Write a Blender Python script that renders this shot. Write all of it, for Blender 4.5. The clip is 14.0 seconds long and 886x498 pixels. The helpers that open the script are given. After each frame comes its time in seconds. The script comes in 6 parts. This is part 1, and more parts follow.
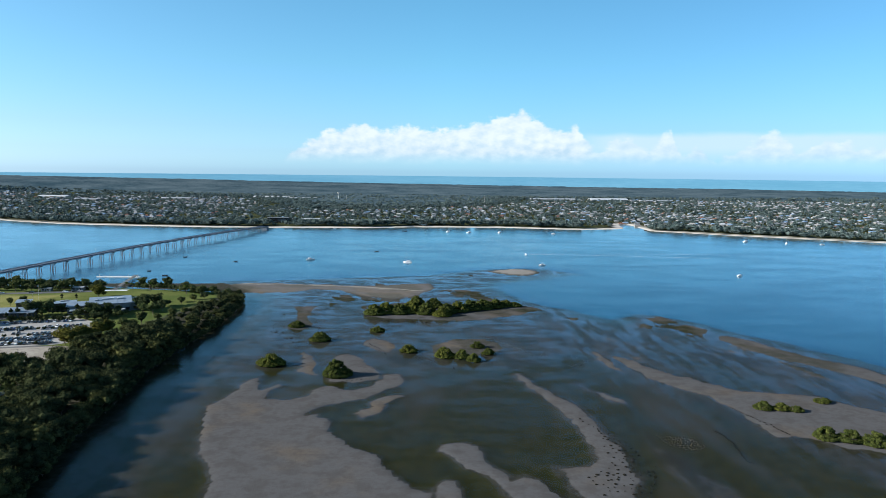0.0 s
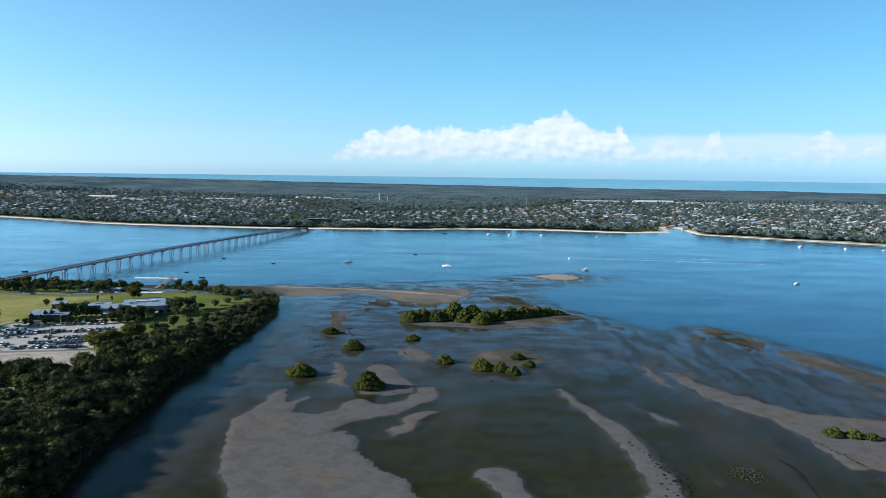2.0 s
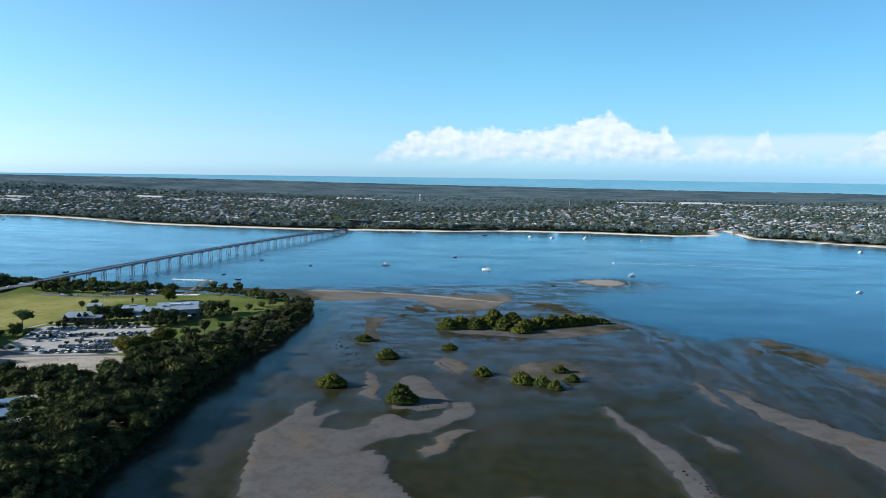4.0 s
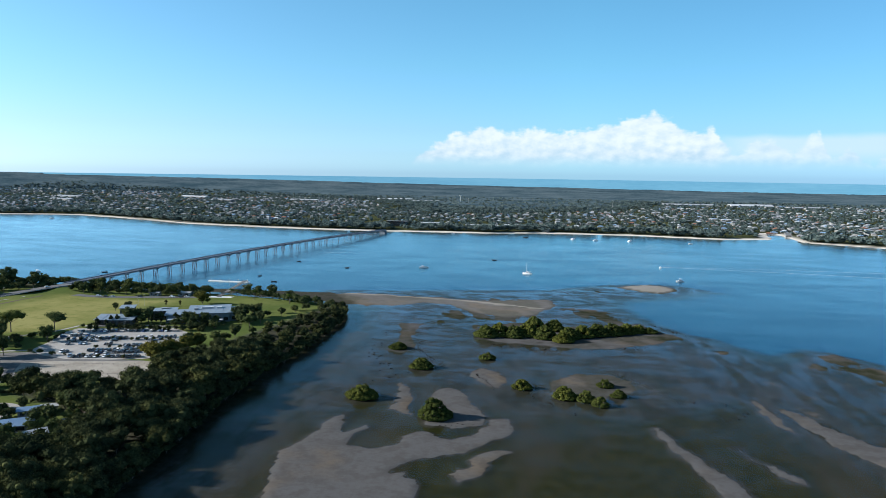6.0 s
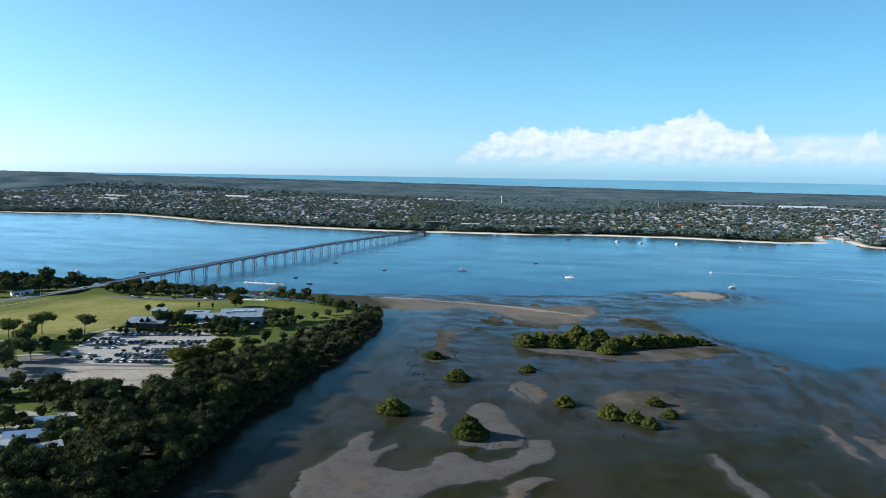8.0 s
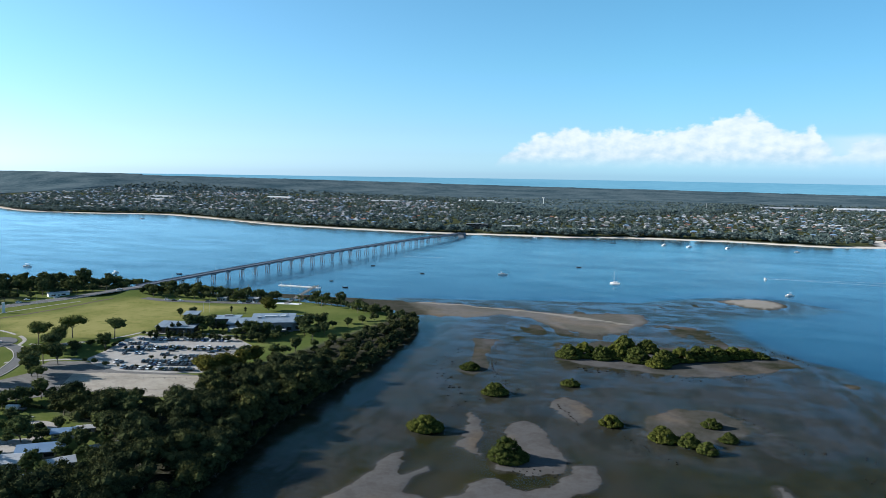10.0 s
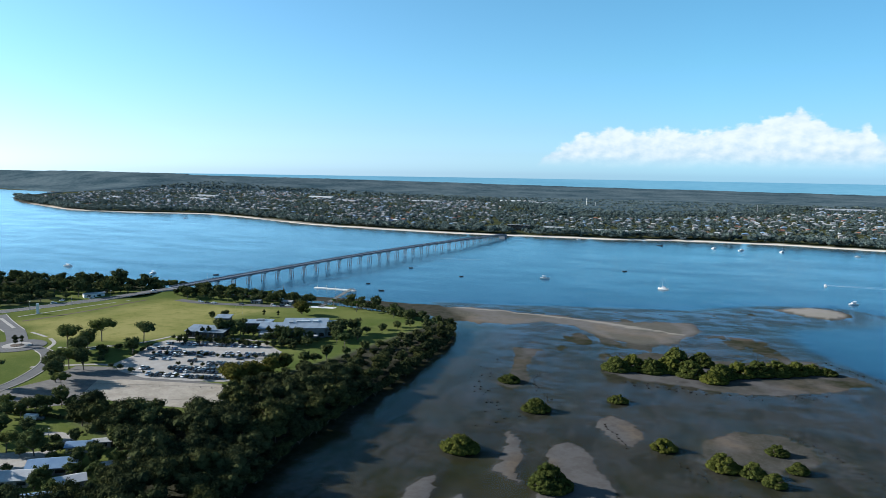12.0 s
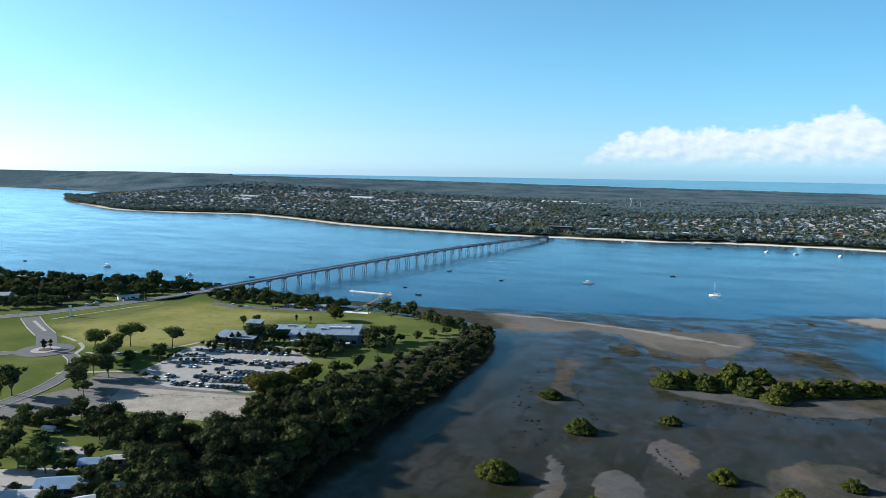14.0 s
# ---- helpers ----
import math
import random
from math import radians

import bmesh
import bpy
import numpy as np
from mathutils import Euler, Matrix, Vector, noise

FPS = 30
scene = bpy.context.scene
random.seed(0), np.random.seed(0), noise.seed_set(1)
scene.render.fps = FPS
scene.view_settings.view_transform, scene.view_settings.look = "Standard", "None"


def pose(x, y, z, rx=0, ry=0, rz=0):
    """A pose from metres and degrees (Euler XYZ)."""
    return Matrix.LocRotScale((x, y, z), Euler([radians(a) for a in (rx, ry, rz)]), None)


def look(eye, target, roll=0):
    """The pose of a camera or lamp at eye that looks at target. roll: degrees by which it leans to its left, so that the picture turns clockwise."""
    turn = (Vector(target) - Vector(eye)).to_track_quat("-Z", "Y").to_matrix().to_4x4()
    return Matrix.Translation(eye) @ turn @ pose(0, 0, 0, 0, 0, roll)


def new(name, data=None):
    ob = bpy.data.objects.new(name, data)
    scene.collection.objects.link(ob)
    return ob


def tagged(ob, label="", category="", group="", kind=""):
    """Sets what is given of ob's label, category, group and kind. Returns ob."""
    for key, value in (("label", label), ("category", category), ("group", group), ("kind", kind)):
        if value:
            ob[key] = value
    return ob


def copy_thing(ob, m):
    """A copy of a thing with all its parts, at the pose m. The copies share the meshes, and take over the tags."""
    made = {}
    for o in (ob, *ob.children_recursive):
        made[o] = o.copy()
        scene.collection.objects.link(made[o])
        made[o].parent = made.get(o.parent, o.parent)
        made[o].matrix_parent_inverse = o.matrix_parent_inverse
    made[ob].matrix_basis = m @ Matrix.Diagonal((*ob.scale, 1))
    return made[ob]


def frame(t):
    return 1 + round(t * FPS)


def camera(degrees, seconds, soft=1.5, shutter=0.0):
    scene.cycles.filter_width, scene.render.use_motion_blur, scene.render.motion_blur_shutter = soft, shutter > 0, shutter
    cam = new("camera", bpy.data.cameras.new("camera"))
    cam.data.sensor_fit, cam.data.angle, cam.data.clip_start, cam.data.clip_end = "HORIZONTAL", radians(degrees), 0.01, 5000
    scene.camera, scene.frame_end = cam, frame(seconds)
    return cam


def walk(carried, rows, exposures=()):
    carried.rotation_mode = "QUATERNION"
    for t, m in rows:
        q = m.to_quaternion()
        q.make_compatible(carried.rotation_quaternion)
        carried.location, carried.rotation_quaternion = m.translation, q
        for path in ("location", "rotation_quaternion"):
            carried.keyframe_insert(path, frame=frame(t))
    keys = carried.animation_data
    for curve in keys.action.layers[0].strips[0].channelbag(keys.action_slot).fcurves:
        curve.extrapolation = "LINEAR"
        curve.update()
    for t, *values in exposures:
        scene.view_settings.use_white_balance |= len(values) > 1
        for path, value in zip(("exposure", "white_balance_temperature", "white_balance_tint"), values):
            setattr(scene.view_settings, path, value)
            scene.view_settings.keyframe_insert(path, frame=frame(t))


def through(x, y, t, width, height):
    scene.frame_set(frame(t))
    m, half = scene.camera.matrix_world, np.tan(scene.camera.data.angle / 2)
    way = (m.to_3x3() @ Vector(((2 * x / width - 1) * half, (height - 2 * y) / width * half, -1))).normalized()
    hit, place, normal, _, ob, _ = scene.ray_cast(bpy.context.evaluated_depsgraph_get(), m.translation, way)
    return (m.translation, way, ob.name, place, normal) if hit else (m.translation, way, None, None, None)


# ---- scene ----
cam = camera(64.8, 14.0, soft=0.6)
PATH = [
    (0, (0.00, 0.00, 117.50), (0.00, 99.40, 106.58), 0.63),
    (0.5, (0.36, 5.80, 117.51), (-1.12, 105.20, 106.63), 0.68),
    (1, (0.74, 11.58, 117.52), (-2.22, 110.95, 106.66), 0.70),
    (1.5, (1.07, 17.40, 117.57), (-3.38, 116.72, 106.74), 0.71),
    (2, (1.38, 23.22, 117.63), (-4.52, 122.46, 106.82), 0.72),
    (2.5, (1.58, 28.97, 117.69), (-5.80, 128.11, 106.94), 0.73),
    (3, (1.72, 34.67, 117.76), (-7.13, 133.69, 107.02), 0.74),
    (5.5, (0.95, 63.11, 118.14), (-15.15, 161.22, 107.40), 0.82),
    (6, (0.51, 69.04, 118.16), (-17.02, 166.90, 107.41), 0.84),
    (6.5, (-0.02, 74.96, 118.18), (-18.98, 172.56, 107.41), 0.87),
    (7, (-0.64, 80.98, 118.24), (-21.05, 178.28, 107.43), 0.87),
    (7.5, (-1.31, 87.06, 118.24), (-23.15, 184.05, 107.43), 0.87),
    (8, (-2.01, 93.08, 118.19), (-25.29, 189.74, 107.39), 0.88),
    (10.5, (-7.16, 122.66, 118.08), (-37.53, 217.32, 107.34), 0.90),
    (11, (-8.58, 128.74, 118.03), (-40.37, 222.94, 107.27), 0.92),
    (11.5, (-10.04, 134.84, 118.04), (-43.22, 228.56, 107.27), 0.92),
    (12, (-11.60, 140.82, 118.09), (-46.14, 234.03, 107.27), 0.91),
    (12.5, (-13.22, 146.74, 118.16), (-49.13, 239.44, 107.35), 0.89),
    (13, (-14.94, 152.65, 118.24), (-52.22, 244.81, 107.40), 0.87),
    (13.5, (-16.70, 158.45, 118.33), (-55.31, 250.06, 107.47), 0.86),
    (14, (-18.51, 164.17, 118.48), (-58.47, 255.19, 107.58), 0.86),
]
walk(cam, [(t, look(eye, target, roll)) for t, eye, target, roll in PATH])
scene.view_settings.exposure = 1.25

# ---- light: low winter sun from behind the left shoulder, clear sky, a cloud bank out at sea ----
SUN_EL, SUN_AZ = radians(20.5), radians(261)
SUN_DIR = Vector((math.sin(SUN_AZ) * math.cos(SUN_EL), math.cos(SUN_AZ) * math.cos(SUN_EL), math.sin(SUN_EL)))


class Nodes:
    """Short hand for building a node tree."""

    def __init__(self, tree):
        self.tree = tree
        tree.nodes.clear()

    def add(self, kind, inputs=None, operation="", interpolation="", clamp=False, attribute="", dimensions=""):
        node = self.tree.nodes.new(kind)
        if operation:
            node.operation = operation
        if interpolation:
            node.interpolation_type = interpolation
        if clamp:
            node.use_clamp = True
        if attribute:
            node.attribute_name = attribute
        if dimensions:
            node.noise_dimensions = dimensions
        for key, value in (inputs or {}).items():
            self.set(node.inputs[key], value)
        return node

    def set(self, socket, value):
        if isinstance(value, bpy.types.NodeSocket):
            self.tree.links.new(value, socket)
        elif isinstance(value, bpy.types.Node):
            self.tree.links.new(value.outputs[0], socket)
        else:
            socket.default_value = value

    def math(self, op, a, b=0.0, c=0.0, clamp=False):
        return self.add("ShaderNodeMath", {0: a, 1: b, 2: c}, operation=op, clamp=clamp).outputs[0]

    def smooth(self, value, low, high, to_low=0.0, to_high=1.0):
        return self.add("ShaderNodeMapRange", {0: value, 1: low, 2: high, 3: to_low, 4: to_high}, interpolation="SMOOTHSTEP").outputs[0]

    def noise(self, vector, scale, detail=4.0, rough=0.55, kind="3D"):
        return self.add("ShaderNodeTexNoise", {"Vector": vector, "Scale": scale, "Detail": detail, "Roughness": rough}, dimensions=kind).outputs[0]

    def ramp(self, fac, stops):
        node = self.add("ShaderNodeValToRGB", {0: fac})
        els = node.color_ramp.elements
        while len(els) < len(stops):
            els.new(0.5)
        for el, (pos, col) in zip(els, stops):
            el.position = pos
            el.color = (*col, 1) if len(col) == 3 else col
        return node.outputs[0]

    def mix(self, fac, a, b, blend="MIX"):
        node = self.add("ShaderNodeMix")
        node.data_type, node.blend_type = "RGBA", blend
        self.set(node.inputs[0], fac), self.set(node.inputs[6], a), self.set(node.inputs[7], b)
        return node.outputs[2]


def rgb(r, g, b):
    return (r, g, b, 1.0)


def build_world():
    world = bpy.data.worlds.new("sky")
    world.use_nodes = True
    scene.world = world
    n = Nodes(world.node_tree)
    sky = n.add("ShaderNodeTexSky")
    sky.sky_type, sky.sun_disc, sky.sun_elevation, sky.sun_rotation = "NISHITA", False, SUN_EL, SUN_AZ
    sky.altitude, sky.air_density, sky.dust_density, sky.ozone_density = 100, 1.0, 0.6, 3.0
    way = n.add("ShaderNodeTexCoord").outputs["Generated"]
    sep = n.add("ShaderNodeSeparateXYZ", {0: way})
    x, y, z = sep.outputs
    az = n.math("MULTIPLY", n.math("ARCTAN2", x, y), 180 / math.pi)
    el = n.math("MULTIPLY", n.math("ARCSINE", z), 180 / math.pi)
    flat = n.add("ShaderNodeCombineXYZ", {0: az, 1: n.math("MULTIPLY", el, 1.5), 2: 0.0}).outputs[0]
    # top edge of the cloud bank in degrees, against the bearing in degrees
    tops = [(-40, 0.0), (-13.6, 0.2), (-12.4, 1.5), (-11.4, 2.2), (-10, 3.0), (-8.5, 3.5), (-6.2, 4.1), (-5.2, 3.4), (-3, 3.9), (-1, 3.6), (0.6, 3.7), (2.5, 4.0), (4.3, 4.6), (6.5, 5.0),
            (7.9, 4.3), (9, 3.5), (10.7, 3.8), (11.7, 2.4), (12.5, 2.0), (13.7, 3.0), (15, 2.8), (16.2, 1.7), (17, 2.9), (17.8, 3.5), (18.6, 1.5), (20, 2.2),
            (21.2, 1.2), (23.5, 2.4), (24.9, 3.7), (26.6, 1.9), (29, 2.7), (34, 1.4)]
    top = n.math("MULTIPLY", n.ramp(n.add("ShaderNodeMapRange", {0: az, 1: -40.0, 2: 40.0}).outputs[0],
                 [((a + 40) / 80, (h / 6,) * 3) for a, h in tops]), 6.0)
    lumps = n.noise(flat, 0.9, 6.0, 0.54)
    fine = n.noise(flat, 0.33, 3.0, 0.5)
    edge = n.math("ADD", n.math("SUBTRACT", top, el), n.math("MULTIPLY", n.math("SUBTRACT", lumps, 0.5), 1.9))
    body = n.math("MULTIPLY", n.smooth(edge, -0.05, 0.5), n.smooth(n.math("ADD", el, n.math("MULTIPLY", fine, 0.5)), 0.7, 2.0))
    # a grey veil behind the right-hand heaps
    veil = n.math("MULTIPLY", n.math("MULTIPLY", n.smooth(az, 9.0, 14.0), n.smooth(az, 42.0, 30.0)),
                  n.math("MULTIPLY", n.smooth(n.math("ADD", el, n.math("MULTIPLY", fine, 0.5)), 3.6, 3.0), n.smooth(el, 0.8, 2.2)))
    above = n.add("ShaderNodeVectorMath", {0: flat, 1: (-0.35, 0.45, 0.0)}, operation="ADD").outputs[0]
    relief = n.math("SUBTRACT", n.noise(flat, 0.75, 3.5, 0.5), n.noise(above, 0.75, 3.5, 0.5))
    lit = n.math("ADD", n.smooth(el, 0.9, 3.4, 0.26, 0.84), n.math("MULTIPLY", relief, 2.0), clamp=True)
    cloud = n.mix(lit, rgb(3.9, 5.3, 6.5), rgb(6.2, 6.9, 7.25))
    # clear marine air: bluer low down than the bare model, a broad brightening towards the sun
    air = n.ramp(n.add("ShaderNodeMapRange", {0: el, 1: -2.0, 2: 40.0}).outputs[0], SKY_TINT)
    glow = n.smooth(n.math("ADD", n.math("MULTIPLY", x, SUN_DIR.x), n.math("MULTIPLY", y, SUN_DIR.y)), -0.9, 0.6)
    tint = n.mix(1.0, n.mix(1.0, sky.outputs[0], air, "MULTIPLY"), n.ramp(glow, [(0.0, (0.80, 0.80, 0.86)), (0.5, (1.0, 1.02, 1.0)), (0.75, (1.06, 1.0, 0.98)), (1.0, (1.11, 0.965, 0.95))]), "MULTIPLY")
    hazed = n.mix(n.math("MULTIPLY", veil, 0.8), tint, rgb(4.6, 6.0, 6.8))
    full = n.mix(n.math("MULTIPLY", body, n.smooth(az, 10.5, 12.5, 0.92, 0.62)), hazed, cloud)
    out = n.add("ShaderNodeBackground", {0: full, 1: SKY_STRENGTH})
    n.add("ShaderNodeOutputWorld", {0: out})


SKY_TINT = [(0.0, (0.86, 1.60, 3.0)), (0.055, (0.84, 1.50, 2.65)), (0.085, (0.78, 1.28, 2.1)), (0.13, (0.76, 1.18, 1.75)), (0.25, (0.73, 1.25, 1.46)), (0.6, (0.73, 1.31, 1.30)), (1.0, (0.85, 1.15, 1.2))]
SKY_STRENGTH = 0.0615
build_world()
sun_lamp = bpy.data.lights.new("sun", "SUN")
sun_lamp.energy, sun_lamp.angle, sun_lamp.color = 5.0, radians(0.5), (1.0, 0.965, 0.92)
sun = new("sun", sun_lamp)
sun.matrix_world = SUN_DIR.to_track_quat("Z", "Y").to_matrix().to_4x4()

# ---- materials ----
def material(name, low, high, scale=1.0, rough=0.8, metal=0.0, bump=0.15, fine=8.0, spec=0.3, space="world", vary=0.0):
    """A surface with two scales of variation between two colours. space: 'world' or 'object'. vary: brightness change from object to object."""
    m = bpy.data.materials.new(name)
    m.use_nodes = True
    n = Nodes(m.node_tree)
    where = n.add("ShaderNodeNewGeometry").outputs["Position"] if space == "world" else n.add("ShaderNodeTexCoord").outputs["Object"]
    big, small = n.noise(where, scale, 4.0), n.noise(where, scale * fine, 3.0)
    fac = n.math("ADD", n.math("MULTIPLY", big, 0.65), n.math("MULTIPLY", small, 0.35))
    col = n.mix(n.smooth(fac, 0.3, 0.7), rgb(*low), rgb(*high))
    if vary:
        rnd = n.add("ShaderNodeObjectInfo").outputs["Random"]
        col = n.mix(1.0, col, n.ramp(rnd, [(0, (1 - vary,) * 3), (1, (1 + vary,) * 3)]), "MULTIPLY")
    b = n.add("ShaderNodeBump", {"Strength": bump, "Distance": 0.1, "Height": small})
    p = n.add("ShaderNodeBsdfPrincipled", {"Base Color": col, "Roughness": rough, "Metallic": metal, "Specular IOR Level": spec, "Normal": b})
    n.add("ShaderNodeOutputMaterial", {0: p})
    return m


def leaf_material(name, low, high, scale=0.4, through=0.25):
    m = bpy.data.materials.new(name)
    m.use_nodes = True
    n = Nodes(m.node_tree)
    geo = n.add("ShaderNodeNewGeometry")
    fac = n.math("ADD", n.math("MULTIPLY", geo.outputs["Random Per Island"], 0.32), n.math("MULTIPLY", n.noise(geo.outputs["Position"], scale, 3.0), 0.68))
    col = n.mix(n.smooth(fac, 0.2, 0.8), rgb(*low), rgb(*high))
    rnd = n.add("ShaderNodeObjectInfo").outputs["Random"]
    col = n.mix(1.0, col, n.ramp(rnd, [(0, (0.72, 0.76, 0.8)), (0.5, (1.0, 1.0, 1.0)), (1, (1.25, 1.15, 0.95))]), "MULTIPLY")
    a = n.add("ShaderNodeBsdfPrincipled", {"Base Color": col, "Roughness": 0.7, "Specular IOR Level": 0.0})
    t = n.add("ShaderNodeBsdfTranslucent", {0: col})
    n.add("ShaderNodeOutputMaterial", {0: n.add("ShaderNodeMixShader", {0: through, 1: a, 2: t})})
    return m


def ground_material():
    """Mud, weed and sand of the tidal flat by level, water blue and far haze painted in; turf, beach and woodland floor
    by the sheet's own masks.
    """
    m = bpy.data.materials.new("ground")
    m.use_nodes = True
    n = Nodes(m.node_tree)
    pos = n.add("ShaderNodeNewGeometry").outputs["Position"]
    z = n.add("ShaderNodeSeparateXYZ", {0: pos}).outputs[2]
    mask = n.add("ShaderNodeAttribute", attribute="zones")
    sep = n.add("ShaderNodeSeparateColor", {0: mask.outputs[0]})
    turf, beach, weed = sep.outputs
    big, mid, small = n.noise(pos, 0.02, 5.0), n.noise(pos, 0.15, 5.0, 0.6), n.noise(pos, 1.3, 4.0, 0.65)
    level = n.math("ADD", z, n.math("ADD", n.math("MULTIPLY", n.math("SUBTRACT", mid, 0.5), 0.22), n.math("MULTIPLY", n.math("SUBTRACT", small, 0.5), 0.07)))
    patch = n.noise(pos, 0.4, 5.0, 0.6)
    sand = n.mix(n.smooth(big, 0.50, 0.72), rgb(0.078, 0.077, 0.077), rgb(0.100, 0.080, 0.060))
    sand = n.mix(n.math("MULTIPLY", n.smooth(patch, 0.42, 0.66), 0.22), sand, rgb(0.054, 0.046, 0.040))
    sand = n.mix(n.math("MULTIPLY", n.smooth(n.noise(pos, 0.11, 6.0, 0.62), 0.44, 0.62), 0.45), sand, rgb(0.052, 0.048, 0.044))
    streak = n.add("ShaderNodeMapping", {0: pos, 2: (0, 0, radians(20)), 3: (1.0, 0.35, 1.0)}).outputs[0]
    blot = n.noise(streak, 0.06, 7.0, 0.66)
    mud = n.mix(n.smooth(mid, 0.35, 0.65), rgb(0.019, 0.0205, 0.0085), rgb(0.029, 0.028, 0.0125))
    mud = n.mix(n.smooth(n.noise(streak, 0.021, 4.0), 0.5, 0.64), mud, rgb(0.036, 0.032, 0.021))
    shallow = n.mix(n.smooth(patch, 0.36, 0.66), rgb(0.046, 0.043, 0.039), rgb(0.033, 0.031, 0.028))
    shallow = n.mix(n.math("MULTIPLY", n.smooth(blot, 0.50, 0.56), 0.75), shallow, rgb(0.021, 0.020, 0.013))
    bed = n.mix(n.smooth(level, -0.34, -0.12), mud, shallow)
    bed = n.mix(n.smooth(level, -0.05, 0.05), bed, sand)
    bed = n.mix(n.math("MULTIPLY", weed, n.smooth(small, 0.3, 0.5)), bed, n.mix(n.smooth(mid, 0.4, 0.6), rgb(0.018, 0.021, 0.012), rgb(0.034, 0.034, 0.023)))
    # water's absorption and scatter painted on: the deep bed is coloured blue
    bed = n.mix(n.smooth(level, -1.0, -3.4), bed, BED_WATER_BLUE)
    bed = n.mix(beach, bed, n.mix(small, rgb(0.46, 0.42, 0.36), rgb(0.58, 0.54, 0.48)))
    tufts = n.smooth(n.math("ADD", n.math("MULTIPLY", big, 0.6), n.math("MULTIPLY", small, 0.4)), 0.36, 0.62)
    grass = n.mix(tufts, rgb(0.056, 0.080, 0.024), rgb(0.106, 0.120, 0.040))
    dry = n.mix(tufts, rgb(0.134, 0.140, 0.046), rgb(0.215, 0.200, 0.080))
    dry = n.mix(n.math("MULTIPLY", n.smooth(patch, 0.5, 0.7), 0.35), dry, rgb(0.215, 0.190, 0.085))
    grass = n.mix(n.math("MULTIPLY", n.smooth(mid, 0.5, 0.7), 0.4), n.mix(mask.outputs["Alpha"], grass, dry), rgb(0.060, 0.082, 0.016))
    col = n.mix(turf, bed, grass)
    # raised far land: distance haze painted in as a blue-grey forest colour
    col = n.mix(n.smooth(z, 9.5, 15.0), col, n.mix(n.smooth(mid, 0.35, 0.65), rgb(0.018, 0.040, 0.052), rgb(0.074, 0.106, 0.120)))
    wet = n.smooth(level, 0.5, 0.02, 0.9, 0.45)
    b = n.add("ShaderNodeBump", {"Strength": 0.35, "Distance": 0.25, "Height": n.math("ADD", small, mid)})
    p = n.add("ShaderNodeBsdfPrincipled", {"Base Color": col, "Roughness": wet, "Specular IOR Level": 0.0, "Normal": b})
    n.add("ShaderNodeOutputMaterial", {0: p})
    return m


def water_material():
    """Clear shallow water: the bed shows through, the sky mirrors on the ripples; calm and ruffled lanes."""
    m = bpy.data.materials.new("water")
    m.use_nodes = True
    n = Nodes(m.node_tree)
    pos = n.add("ShaderNodeNewGeometry").outputs["Position"]
    long = n.add("ShaderNodeMapping", {0: pos, 2: (0, 0, radians(-12)), 3: (0.35, 1.0, 1.0)}).outputs[0]
    lanes = n.noise(long, 0.011, 5.0, 0.6)
    ripple = n.math("ADD", n.noise(pos, 0.55, 4.0, 0.6), n.math("MULTIPLY", n.noise(pos, 2.2, 2.0), 0.35))
    shoal = n.add("ShaderNodeAttribute", attribute="shoal").outputs["Fac"]
    b = n.add("ShaderNodeBump", {"Strength": n.math("MULTIPLY", n.smooth(lanes, 0.3, 0.72, 0.04, 0.055), n.smooth(shoal, 0.0, 1.0, 1.0, 0.5)), "Distance": 0.6, "Height": ripple})
    gloss = n.add("ShaderNodeBsdfAnisotropic", {"Color": n.mix(shoal, n.mix(n.smooth(lanes, 0.35, 0.68), rgb(0.75, 0.92, 0.95), rgb(0.71, 0.875, 0.91)), rgb(0.86, 0.88, 1.0)), "Roughness": n.math("MULTIPLY", n.smooth(lanes, 0.3, 0.72, 0.17, 0.24), n.smooth(shoal, 0.0, 1.0, 1.0, 0.5)), "Normal": b})
    clear = n.add("ShaderNodeBsdfTransparent", {0: WATER_TINT})
    facing = n.add("ShaderNodeLayerWeight", {"Blend": 0.5, "Normal": b}).outputs["Facing"]
    fres = n.math("ADD", n.math("MULTIPLY", n.math("POWER", facing, 5.0), 0.98), 0.02)
    slick = n.add("ShaderNodeMapping", {0: pos, 2: (0, 0, radians(-14)), 3: (0.45, 1.0, 1.0)}).outputs[0]
    drawn = n.add("ShaderNodeMapping", {0: pos, 2: (0, 0, radians(13)), 3: (1.0, 0.22, 1.0)}).outputs[0]
    east = n.smooth(n.add("ShaderNodeSeparateXYZ", {0: pos}).outputs[0], 40.0, 120.0)
    pools = n.math("ADD", n.math("MULTIPLY", n.noise(slick, 0.07, 9.0, 0.72), n.math("SUBTRACT", 1.0, east)), n.math("MULTIPLY", n.noise(drawn, 0.085, 9.0, 0.72), east))
    calm = n.smooth(pools, 0.46, 0.55)
    mirror = n.math("MULTIPLY", n.math("POWER", fres, 1.6), n.smooth(n.noise(long, 0.03, 8.0, 0.68), 0.38, 0.62, 1.26, 1.64))
    # on the flats a film of water lies between patches of bare wet mud
    film = n.smooth(calm, 0.0, 1.0, 0.45, 1.05)
    mirror = n.math("MULTIPLY", mirror, n.math("ADD", 1.0, n.math("MULTIPLY", shoal, n.math("SUBTRACT", film, 1.0))), clamp=True)
    n.add("ShaderNodeOutputMaterial", {0: n.add("ShaderNodeMixShader", {0: mirror, 1: clear, 2: gloss})})
    return m


